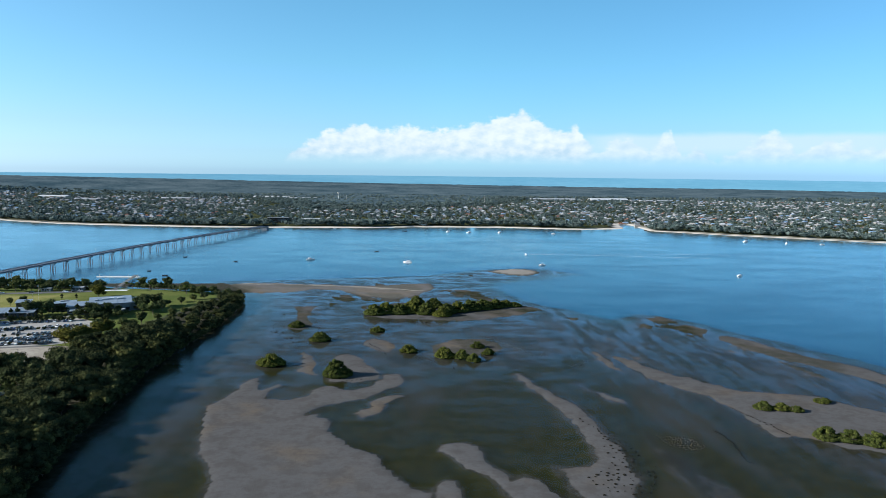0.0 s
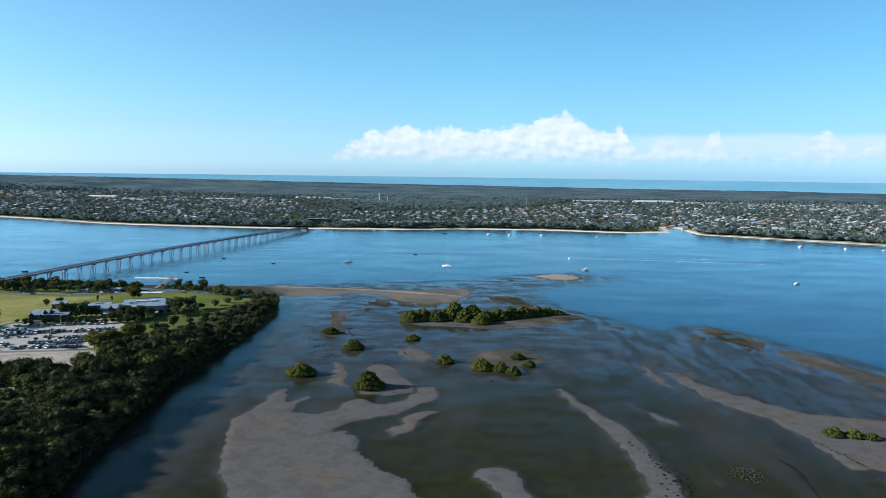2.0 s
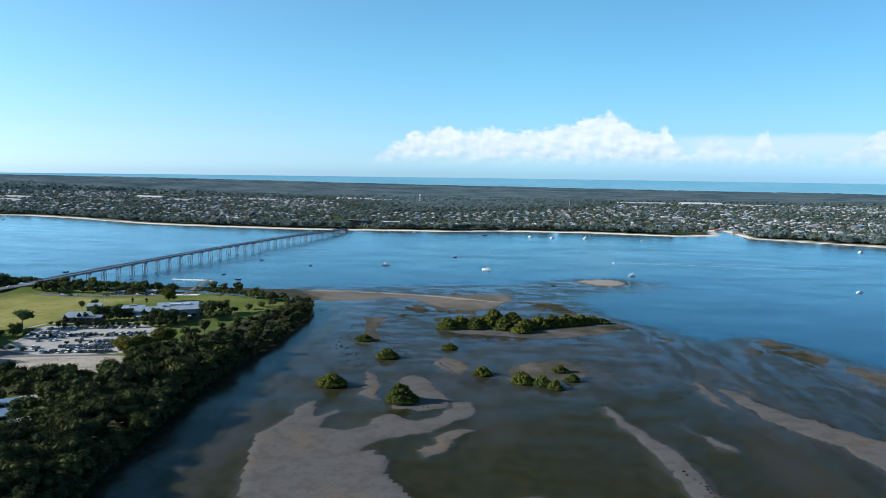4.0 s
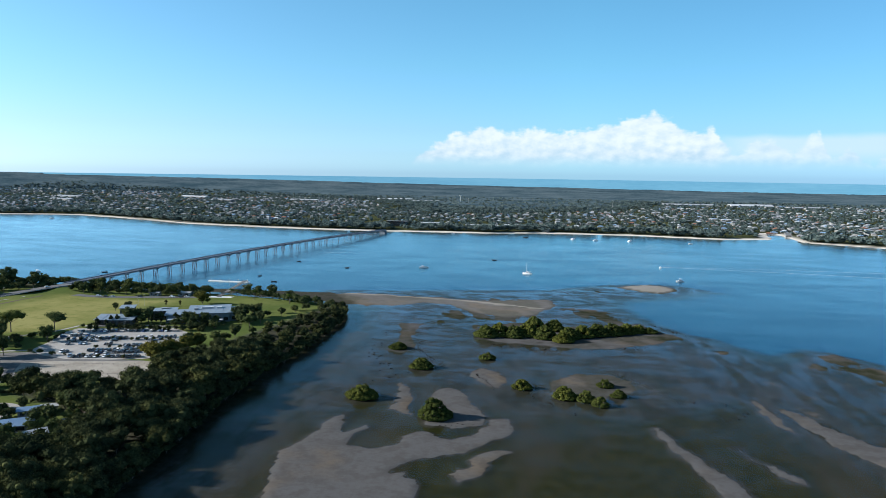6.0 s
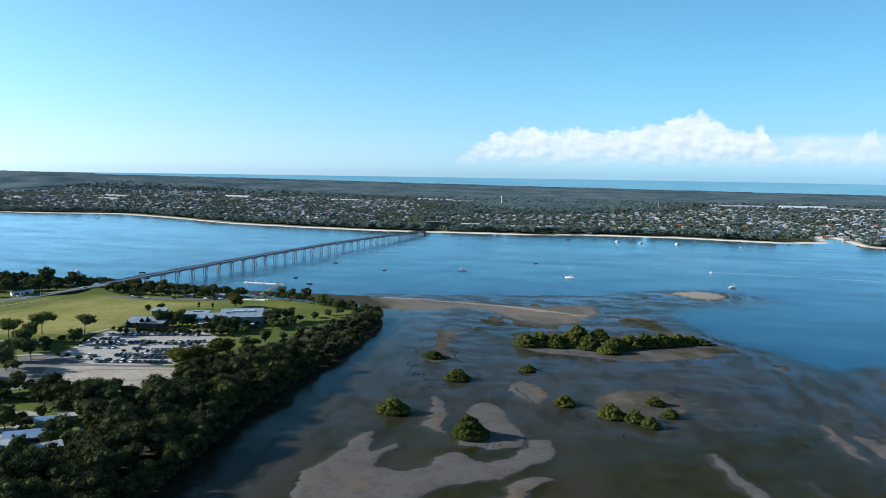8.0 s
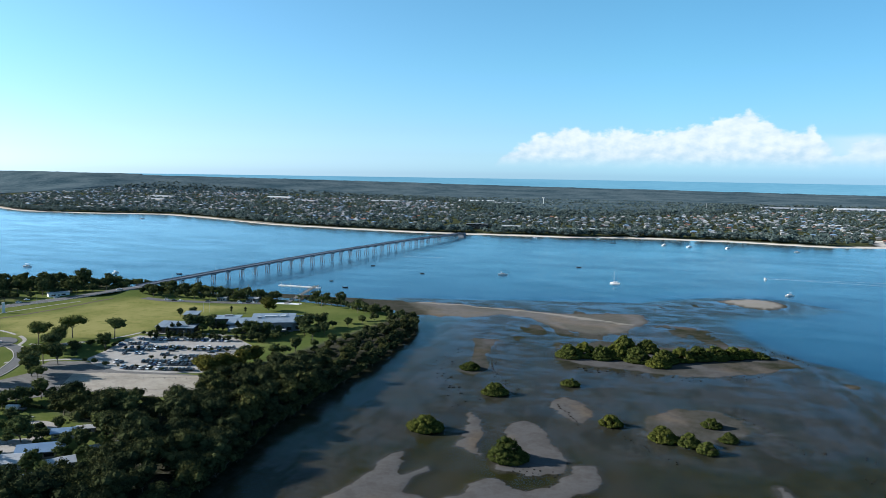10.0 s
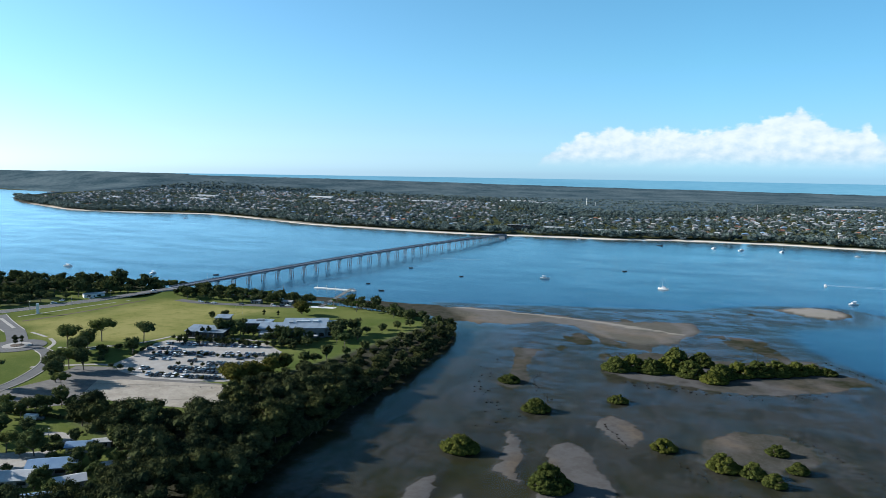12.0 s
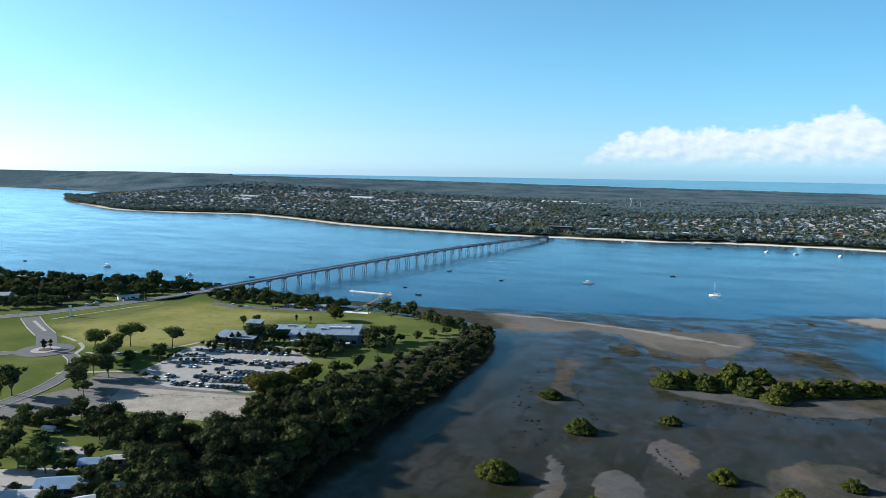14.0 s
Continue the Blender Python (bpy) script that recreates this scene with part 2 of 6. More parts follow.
# first the blue of light scattered in deep water, used as bed colour
BED_WATER_BLUE, WATER_TINT = rgb(0.010, 0.062, 0.136), rgb(0.86, 0.88, 0.84)
M_GROUND, M_WATER = ground_material(), water_material()
M_SEA = material("open_sea", (0.10, 0.26, 0.36), (0.13, 0.30, 0.40), 0.002, 0.6, spec=0.0)
M_CONCRETE = material("concrete", (0.232, 0.235, 0.235), (0.325, 0.327, 0.323), 0.25, 0.85)
# pier and deck colours of the bridge carry a blue tint for haze
M_PIER_HAZED = material("pier_concrete", (0.085, 0.105, 0.130), (0.135, 0.155, 0.185), 0.3, 0.85)
M_DECK_HAZED = material("deck_concrete", (0.052, 0.072, 0.100), (0.082, 0.104, 0.140), 0.25, 0.85)
M_ASPHALT = material("asphalt", (0.048, 0.051, 0.056), (0.072, 0.074, 0.078), 0.3, 0.9)
M_CARPARK = material("pale_paving", (0.200, 0.189, 0.178), (0.266, 0.255, 0.237), 0.2, 0.85)
M_GRAVEL = material("gravel", (0.062, 0.061, 0.061), (0.110, 0.106, 0.101), 0.35, 0.95)
M_SANDLOT = material("sandy_ground", (0.175, 0.152, 0.122), (0.262, 0.238, 0.200), 0.12, 0.95, bump=0.3)
M_TIMBER = material("weathered_timber", (0.12, 0.11, 0.10), (0.20, 0.185, 0.165), 1.2, 0.85, space="object")
M_BARK = material("bark", (0.074, 0.059, 0.044), (0.163, 0.137, 0.111), 1.5, 0.95, bump=0.5, space="object")
M_LEAF_MANGROVE = leaf_material("mangrove_leaf", (0.022, 0.034, 0.010), (0.088, 0.098, 0.026), 0.5)
M_LEAF_DARK = leaf_material("gum_leaf", (0.011, 0.017, 0.010), (0.060, 0.068, 0.029), 0.22, 0.08)
M_LEAF_MID = leaf_material("shade_tree_leaf", (0.020, 0.033, 0.017), (0.094, 0.108, 0.044), 0.3, 0.2)
M_LEAF_GREEN = leaf_material("park_leaf", (0.030, 0.048, 0.020), (0.102, 0.120, 0.044), 0.3)
M_LEAF_GOLD = leaf_material("golden_leaf", (0.040, 0.044, 0.012), (0.118, 0.112, 0.028), 0.4)
# distance haze is mixed into the leaf colour of the far town trees
M_LEAF_TOWN_HAZED = leaf_material("town_leaf", (0.056, 0.086, 0.084), (0.122, 0.154, 0.142), 0.05, 0.35)
# aerial haze put into the canopy's base colour, bluer than the foliage itself
M_FOREST_HAZED = material("forest_canopy", (0.027, 0.052, 0.066), (0.086, 0.116, 0.128), 0.006, 0.95, bump=0.5, fine=9, spec=0.0)
M_FROND = leaf_material("palm_frond", (0.022, 0.041, 0.009), (0.059, 0.081, 0.015), 0.5)
M_WHITE = material("white_paint", (0.518, 0.518, 0.511), (0.592, 0.592, 0.577), 0.6, 0.45, space="object")
M_WALL = material("rendered_wall", (0.14, 0.15, 0.16), (0.20, 0.21, 0.22), 0.3, 0.85, space="object", vary=0.15)
M_DARKWALL = material("dark_cladding", (0.037, 0.041, 0.044), (0.067, 0.070, 0.074), 0.5, 0.7, space="object")
M_ROOF_BLUE = material("blue_grey_roof", (0.12, 0.155, 0.195), (0.165, 0.205, 0.25), 0.2, 0.5, spec=0.5, space="object")
M_ROOF_PALE = material("pale_metal_roof", (0.26, 0.275, 0.29), (0.37, 0.38, 0.39), 0.2, 0.5, space="object", vary=0.3)
M_GLASS = material("dark_window_glass", (0.011, 0.015, 0.018), (0.022, 0.026, 0.030), 0.5, 0.08, spec=0.8, space="object")
M_RUBBER = material("tyre_rubber", (0.009, 0.009, 0.009), (0.022, 0.022, 0.022), 4, 0.9, space="object")
M_STEEL = material("galvanised_steel", (0.281, 0.289, 0.296), (0.385, 0.392, 0.400), 2.0, 0.45, 0.6, space="object")
M_ROCK = material("wet_rock", (0.008, 0.008, 0.007), (0.022, 0.020, 0.016), 0.8, 0.9, space="object", spec=0.0)
M_OYSTER = material("oyster_lump", (0.030, 0.025, 0.016), (0.062, 0.050, 0.030), 0.8, 0.9, space="object", spec=0.0)
M_SOIL = material("mulch", (0.037, 0.026, 0.018), (0.074, 0.052, 0.037), 0.6, 0.95)

# ---- the lie of the land ----
_TABLE = np.random.default_rng(3).random((256, 256))


def wave(x, y, size):
    """Smooth random relief between -1 and 1 with features of the given size in metres."""
    total, amp = np.zeros(np.broadcast(x, y).shape), 1.0
    for _ in range(4):
        u, v = np.asarray(x) / size, np.asarray(y) / size
        i, j = np.floor(u).astype(int), np.floor(v).astype(int)
        f, g = u - i, v - j
        f, g = f * f * (3 - 2 * f), g * g * (3 - 2 * g)
        t = lambda a, b: _TABLE[(i + a) % 256, (j + b) % 256]
        total += amp * ((t(0, 0) * (1 - f) + t(1, 0) * f) * (1 - g) + (t(0, 1) * (1 - f) + t(1, 1) * f) * g - 0.5)
        amp, size = amp * 0.5, size * 0.47
    return total


def inside(x, y, outline):
    """Signed distance in metres to an outline, positive inside it."""
    px, py = np.asarray(x, float), np.asarray(y, float)
    best, odd = np.full(px.shape, 1e18), np.zeros(px.shape, bool)
    for (ax, ay), (bx, by) in zip(outline, outline[1:] + outline[:1]):
        ex, ey = bx - ax, by - ay
        wx, wy = px - ax, py - ay
        t = np.clip((wx * ex + wy * ey) / (ex * ex + ey * ey + 1e-9), 0, 1)
        best = np.minimum(best, (wx - t * ex) ** 2 + (wy - t * ey) ** 2)
        odd ^= ((ay > py) != (by > py)) & (px < ex * (py - ay) / (ey if ey else 1e-9) + ax)
    return np.where(odd, 1, -1) * np.sqrt(best)


def step(v, low, high):
    t = np.clip((v - low) / (high - low), 0, 1)
    return t * t * (3 - 2 * t)


MAINLAND = [(-143, -4900), (-145, 100), (-150, 238), (-156, 270), (-162, 310), (-166, 354), (-172, 420), (-170, 470), (-170, 510), (-172, 560),
            (-178, 605), (-189, 640), (-205, 660), (-235, 668), (-300, 678), (-372, 686), (-450, 688), (-505, 692), (-560, 689), (-640, 682),
            (-768, 663), (-1000, 640), (-1500, 720), (-2200, 950), (-7500, 1500), (-7500, -7500), (-143, -7500)]
ISLAND = [(7500, -600), (2500, 500), (1500, 870), (1000, 1125), (800, 1232), (663, 1309), (612, 1337), (532, 1383), (440, 1440), (424, 1462), (432, 1600), (416, 1640),
          (392, 1500), (290, 1462), (236, 1474), (125, 1501), (-63, 1490), (-164, 1452), (-281, 1446), (-367, 1436), (-454, 1429),
          (-641, 1443), (-822, 1477), (-935, 1527), (-1075, 1590), (-1250, 1650), (-1450, 1595), (-1654, 1590), (-2053, 1775), (-2289, 1916),
          (-2480, 2060), (-2900, 2600), (-3500, 2740), (-7500, 3000), (-7500, 7500), (7500, 7500)]
FLAT = [(-180, 640), (-230, 733), (-138, 756), (-15, 790), (53, 847), (110, 862), (147, 830), (100, 782), (53, 754), (40, 726), (49, 684), (71, 631),
        (102, 598), (123, 545), (145, 520), (172, 578), (199, 516), (224, 496), (267, 409), (330, 300), (420, 100), (500, -600), (-170, -600), (-180, 300)]
# sand banks of the flat: outline, height of the crown in metres, width of the soft edge
BANKS = {
    "main": ([(-114, 318), (-116, 336), (-112, 362), (-108, 383), (-105, 390), (-99, 377), (-97, 364), (-89, 378), (-85, 373), (-92, 361), (-91, 350), (-82, 351), (-71, 356), (-70, 367), (-63, 374), (-56, 370), (-47, 367), (-37, 376), (-33, 396), (-25, 400), (-21, 381), (-23, 373), (-30, 369), (-34, 357), (-47, 348), (-59, 340), (-64, 331), (-68, 326), (-59, 329), (-52, 325), (-50, 317), (-51, 305), (-42, 294), (-29, 281), (-22, 269), (-12, 257), (-1, 242), (15, 200), (-40, 170), (-79, 220), (-89, 255), (-101, 281)], 0.16, 3, 0.05),
    "lobe": ([(-43, 331), (-37, 341), (-39, 346), (-32, 356), (-20, 361), (-19, 355), (-27, 343), (-30, 332), (-37, 323)], 0.1, 2, 0.05),
    "oval": ([(-2, 287), (1, 295), (10, 296), (17, 288), (23, 270), (26, 257), (33, 263), (39, 258), (50, 235), (40, 215), (25, 242), (20, 257), (11, 265), (2, 278)], 0.13, 3, 0.05),
    "pat": ([(-3, 247), (2, 256), (8, 255), (9, 240), (4, 232)], 0.1, 3, 0.05),
    "ring": ([(-68, 429), (-64, 444), (-54, 439), (-42, 416), (-35, 399), (-37, 384), (-49, 376), (-64, 380), (-66, 407)], 0.09, 3, 0.05),
    "tail": ([(-91, 436), (-89, 446), (-82, 432), (-76, 419), (-73, 401), (-68, 387), (-75, 392), (-85, 400), (-85, 417)], 0.1, 3, 0.05),
    "patch": ([(-56, 470), (-49, 488), (-39, 482), (-27, 459), (-33, 441), (-45, 449)], 0.06, 5, 0.05),
    "islet": ([(-12, 466), (7, 486), (27, 490), (41, 479), (44, 456), (28, 434), (13, 424), (-1, 431), (-10, 446)], 0.07, 9, 0.05),
    "grove": ([(-66, 556), (-63, 597), (-43, 624), (9, 618), (62, 645), (92, 597), (55, 563), (17, 545), (-37, 546)], 0.06, 8, 0.05),
    "spit": ([(-223, 711), (-199, 724), (-138, 718), (-78, 714), (-14, 735), (-8, 697), (-23, 657), (-49, 640), (-76, 653), (-102, 681), (-126, 688), (-152, 664), (-185, 668), (-205, 685)], 0.12, 6, 0.05),
    "ridge": ([(-215, 714), (-150, 714), (-90, 704), (-20, 684), (-18, 687), (-88, 708), (-150, 718), (-212, 717)], 0.5, 4, 0.05),
    "bar": ([(52, 828), (81, 852), (105, 850), (117, 822), (94, 798), (76, 803)], 0.42, 8, 0.05),
    "strip": ([(40, 400), (45, 402), (60, 373), (70, 344), (75, 315), (79, 290), (80, 262), (74, 240), (62, 225), (51, 240), (45, 271), (58, 272), (65, 289), (62, 318), (54, 352), (45, 380)], 0.12, 4, 0.05),
    "dash": ([(75, 385), (79, 382), (84, 366), (93, 353), (93, 347), (85, 356), (79, 371)], 0.1, 3, 0.05),
    "smear": ([(98, 452), (103, 454), (109, 432), (110, 408), (107, 402), (100, 419)], 0.09, 4, 0.05),
    "shoal": ([(113, 444), (128, 418), (139, 401), (151, 379), (169, 370), (204, 366), (226, 336), (240, 300), (215, 275), (192, 286), (176, 291),
               (167, 301), (160, 306), (152, 300), (149, 318), (147, 342), (143, 361), (131, 376), (120, 392)], 0.16, 5, 0.05),
    "outer": ([(202, 510), (214, 506), (229, 480), (240, 452), (262, 425), (300, 350), (280, 340), (246, 400), (231, 423), (216, 440), (206, 466), (199, 491)], 0.13, 5, 0.06),
    "ghost": ([(90, 312), (99, 285), (108, 255), (124, 225), (97, 235), (90, 267)], -0.06, 9, 0.05),
    "spur": ([(-132, 600), (-112, 606), (-104, 560), (-96, 520), (-104, 505), (-116, 515), (-122, 555)], 0.05, 10, 0.05),
    "mouth": ([(30, 700), (-5, 700), (5, 660), (40, 625), (60, 640), (40, 680)], -0.01, 6, 0.05),
    "blade": ([(85, 366), (88, 368), (96, 350), (89, 349)], 0.1, 2, 0.05),
    "blur": ([(111, 443), (118, 443), (126, 423), (131, 403), (145, 401), (150, 387), (160, 377), (153, 368), (143, 373), (131, 380), (121, 394), (116, 415)], 0.08, 4, 0.1),
    "reef": ([(167, 561), (182, 581), (193, 552), (206, 520), (191, 499), (179, 518), (165, 533)], 0.06, 4, 0.2),
    "weed_low": ([(-117, 654), (-88, 661), (-61, 657), (-31, 656), (-39, 625), (-66, 623), (-88, 626), (-107, 626)], 0.02, 5, 0.16),
    "weed_top": ([(-77, 729), (-41, 729), (-7, 708), (-21, 678), (-47, 686), (-67, 703)], 0.02, 4, 0.14),
    "weed_east": ([(-11, 688), (7, 690), (49, 683), (33, 655), (3, 659)], 0.0, 5, 0.18),
    "weed_far": ([(-170, 711), (-131, 719), (-105, 722), (-119, 706), (-152, 702)], 0.0, 4, 0.18),
    "shelf": ([(-170, 150), (-172, 640), (-100, 690), (40, 690), (110, 560), (100, 450), (20, 408), (-30, 412), (-95, 402), (-120, 340), (-108, 280), (-90, 150)], -0.16, 26, 0.12),
    "shelf_east": ([(92, 470), (140, 560), (190, 560), (300, 380), (330, 250), (230, 200), (170, 240), (140, 320), (100, 400)], -0.2, 26, 0.14),
    "mud_west": ([(-138, 440), (-128, 600), (-90, 640), (-60, 560), (-66, 470), (-100, 430)], -0.07, 16, 0.16),
    "mud_mid": ([(-24, 505), (60, 505), (72, 440), (40, 415), (-20, 415)], -0.08, 14, 0.14),
    "mud_east": ([(92, 470), (176, 560), (256, 440), (230, 380), (150, 400), (110, 440)], -0.06, 16, 0.16),
    "mud_north": ([(-130, 670), (0, 670), (60, 640), (70, 560), (-60, 540), (-115, 600)], -0.06, 14, 0.16),
    "mud_bar": ([(40, 820), (140, 838), (70, 770), (10, 745), (-60, 745), (-150, 735), (-150, 750), (-20, 780)], -0.07, 12, 0.2),
    "mud_reef": ([(160, 572), (185, 566), (202, 515), (187, 490), (160, 490), (152, 520)], -0.05, 8, 0.18),
    "mud_trail": ([(60, 635), (100, 598), (150, 515), (135, 500), (95, 545), (55, 590)], -0.08, 8, 0.2),
    "mud_shore": ([(-360, 690), (-240, 672), (-190, 655), (-178, 690), (-230, 724), (-350, 712), (-480, 712), (-480, 690)], 0.03, 8, 0.2),
    "apron": ([(-165, 655), (-215, 668), (-260, 680), (-320, 692), (-360, 700), (-330, 715), (-260, 712), (-200, 705), (-175, 680)], 0.06, 8, 0.05),
}


def near_bank(x, y, outline, margin=40):
    ox, oy = [p[0] for p in outline], [p[1] for p in outline]
    return (x > min(ox) - margin) & (x < max(ox) + margin) & (y > min(oy) - margin) & (y < max(oy) + margin)


def coast_drop(bearing):
    """How far below the level of the eye the outer coast of the island lies, in degrees, against the bearing in degrees."""
    return np.interp(bearing, [-90, -56, -45, -36, -27, -18, -8, 8, 90], [0.12, 0.17, 0.28, 0.42, 0.56, 0.72, 0.87, 1.0, 1.0])


EYE, RIM = 118.0, 4300.0


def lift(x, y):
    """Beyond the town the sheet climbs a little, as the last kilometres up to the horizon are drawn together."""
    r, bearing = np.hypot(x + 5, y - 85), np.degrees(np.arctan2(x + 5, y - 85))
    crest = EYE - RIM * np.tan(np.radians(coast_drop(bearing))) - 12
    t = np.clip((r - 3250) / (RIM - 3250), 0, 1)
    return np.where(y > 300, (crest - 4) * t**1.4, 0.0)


def ground_level(x, y):
    """Height of the ground or the sea bed."""
    x, y = np.asarray(x, float), np.asarray(y, float)
    wx, wy = x + 5 * wave(x, y, 30), y + 7 * wave(x + 500, y, 34)
    main, isle, flat = inside(x + 2 * wave(x, y, 20), y, MAINLAND), inside(x, y + 5 * wave(x, y, 60), ISLAND), inside(wx, wy, FLAT)
    sx, sy = 0.95 * x + 0.3 * y, 0.95 * y - 0.3 * x
    z = -4.5 + 4.0 * step(flat + 6 * wave(x, y, 26), -46, 16) + 0.10 * wave(x, y, 45) + (0.26 * wave(sx, sy * 0.3, 11) + 0.08 * wave(x, y, 6)) * (flat > -15)
    z = np.maximum(z, -4.5 + 4.1 * step(np.maximum(main, isle), -35, -2))
    for outline, crown, soft, rough in BANKS.values():
        here = near_bank(x, y, outline)
        if here.any():
            sd = inside(x[here] + 3.5 * wave(x[here], y[here], 14) + 2 * wave(x[here], y[here], 4.5), y[here] + 4.5 * wave(x[here] + 90, y[here], 16) + 2.5 * wave(x[here], y[here] + 70, 5), outline)
            edge = soft * np.clip(1 + 1.6 * wave(x[here] + 300, y[here], 55), 0.4, 2.4)
            rise = step(sd, -edge, edge * 0.8)
            z[here] = np.maximum(z[here], z[here] * (1 - rise) + (crown + rough * wave(sx[here], sy[here] * 0.45, 9)) * rise)
    for pool in ([(170, 498), (187, 490), (168, 455), (158, 462), (156, 483)], [(126, 460), (151, 466), (169, 436), (181, 392), (181, 378), (161, 379), (154, 405), (139, 427)]):
        z = z - 0.25 * step(inside(x + 4 * wave(x, y, 15), y + 5 * wave(x + 40, y, 15), pool), -7, 7)
    z = np.where(main > -3, np.maximum(z, 2.6 * step(main, -2, 14) - 0.15), z)
    land = 2.4 * step(isle, 0, 44) + 2.0 * step(isle, 40, 300)
    z = np.where(isle > -6, np.maximum(z, land - 0.3 + 0.3 * step(isle, -6, 2)), z)
    # bank of the bridge approach
    ramp = inside(x, y, [(-475, 668), (-457, 665), (-462, 645), (-480, 615), (-500, 585), (-516, 592), (-500, 622), (-485, 645)])
    z = np.where(main > 0, z + 5.2 * step(ramp, -9, 7) * step(y, 588, 662), z)
    return z + np.where(isle > 0, lift(x, y) * step(isle, 20, 520), 0.0)


def from_arrays(name, verts, faces, material, parent=None, smooth=True):
    me = bpy.data.meshes.new(name)
    verts, faces = np.asarray(verts, np.float32).reshape(-1, 3), np.asarray(faces, np.int32)
    k = faces.shape[1]
    me.vertices.add(len(verts))
    me.vertices.foreach_set("co", verts.ravel())
    me.loops.add(faces.size)
    me.loops.foreach_set("vertex_index", faces.ravel())
    me.polygons.add(len(faces))
    me.polygons.foreach_set("loop_start", np.arange(0, faces.size, k, dtype=np.int32))
    me.polygons.foreach_set("use_smooth", np.full(len(faces), smooth))
    me.update(calc_edges=True)
    me.materials.append(material)
    ob = new(name, me)
    if parent:
        ob.parent = parent
    return ob


def grid_faces(nx, ny):
    i, j = np.meshgrid(np.arange(nx - 1), np.arange(ny - 1), indexing="ij")
    a = (i * ny + j).ravel()
    return np.stack([a, a + ny, a + ny + 1, a + 1], 1)


def axis(low, high, fine, far_low, far_high, widest=140, until=9e9):
    """Coordinates: even steps between low and high, growing steps beyond, held down to the widest until a given distance."""
    mid = np.arange(low, high + fine / 2, fine)
    up, down = [mid[-1]], [mid[0]]
    s = fine
    while up[-1] < far_high:
        s = min(s * 1.12, widest if up[-1] < until else 140)
        up.append(up[-1] + s)
    s = fine
    while down[-1] > far_low:
        s = min(s * 1.12, widest if -down[-1] < until else 140)
        down.append(down[-1] - s)
    return np.concatenate([down[:0:-1], mid, up[1:]])


gx, gy = axis(-240, 280, 2.5, -7000, 7000, 36, 2500), axis(225, 760, 2.5, -2600, 7000, 9, 1680)
GX, GY = np.meshgrid(gx, gy, indexing="ij")
GZ = ground_level(GX.ravel(), GY.ravel()).reshape(GX.shape)
radius, bearing = np.hypot(GX + 5, GY - 85), np.degrees(np.arctan2(GX + 5, GY - 85))
cone = EYE - radius * np.tan(radians(0.33)) - 6
GZ = np.where((radius > RIM) & (GY > 300), np.minimum(GZ, np.where(bearing < -38, 1e9, cone)), GZ)
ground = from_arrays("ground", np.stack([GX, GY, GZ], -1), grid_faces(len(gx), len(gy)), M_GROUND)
main_sd, isle_sd = inside(GX + 2 * wave(GX, GY, 20), GY, MAINLAND), inside(GX, GY + 5 * wave(GX, GY, 60), ISLAND)
zones = np.zeros((*GX.shape, 4), np.float32)
dry_bar = np.maximum(step(inside(GX + 4 * wave(GX, GY, 18), GY + 6 * wave(GX, GY + 40, 22), BANKS["spit"][0]), -3, 8), step(inside(GX, GY, BANKS["bar"][0]), -2, 5))
zones[..., 0] = np.maximum(step(main_sd, 2, 8), 0.3 * step(isle_sd + 8 * wave(GX, GY, 90), 24, 32))
zones[..., 1] = np.maximum(step(isle_sd, -2, 2), 0.3 * step(GZ, 0.2, 0.36) * (main_sd < 0) * (isle_sd < 0))
zones[..., 1] = np.maximum(zones[..., 1], 0.075 * dry_bar)
for weedy in ([(171, 575), (184, 568), (200, 520), (187, 490), (160, 485), (150, 520)], [(62, 640), (110, 600), (150, 520), (120, 500), (90, 545), (50, 600)],
              [(-230, 738), (-138, 758), (-15, 790), (50, 840), (100, 790), (40, 730), (-10, 742), (-80, 722), (-150, 726)],
              [(-112, 660), (-30, 632), (-60, 606), (-75, 560), (-110, 600)], [(0, 690), (45, 690), (70, 640), (20, 640)], [(100, 850), (160, 835), (110, 800)]):
    zones[..., 2] = np.maximum(zones[..., 2], step(inside(GX + 6 * wave(GX, GY, 22), GY + 9 * wave(GX, GY + 50, 25), weedy), -6, 8) * step(wave(GX * 0.45, GY, 16), -0.25, 0.15))
zones[..., 2] = np.maximum(zones[..., 2], 0.8 * step(inside(GX, GY, [(-480, 712), (-480, 688), (-240, 670), (-185, 650), (-190, 700), (-230, 722), (-350, 714)]), -4, 4))
for name in BANKS:
    if name.startswith(("mud", "weed")) or name == "grove":
        zones[..., 2] = np.maximum(zones[..., 2], 0.6 * step(inside(GX + 6 * wave(GX, GY, 22), GY + 9 * wave(GX, GY + 50, 25), BANKS[name][0]), -8, 8) * step(wave(GX * 0.9 + GY * 0.3, GY * 0.35, 13), -0.3, 0.05))
wooded = step(inside(GX, GY, [(-140, 150), (-145, 238), (-152, 270), (-162, 354), (-168, 420), (-166, 510), (-168, 560), (-186, 640), (-200, 636), (-210, 580), (-222, 510), (-236, 450),
                              (-218, 395), (-275, 388), (-282, 376), (-245, 364), (-214, 346), (-205, 320), (-208, 285), (-216, 150)]), -5, 3)
for belt in ([(-478, 692), (-520, 664), (-560, 638), (-640, 604), (-780, 552), (-800, 640), (-640, 676), (-540, 686)], [(-540, 562), (-590, 545), (-690, 510), (-700, 550), (-610, 578), (-560, 602)], [(-330, 662), (-452, 672), (-452, 690), (-330, 680)]):
    wooded = np.maximum(wooded, step(inside(GX, GY, belt), -4, 4))
zones[..., 0] *= 1 - wooded
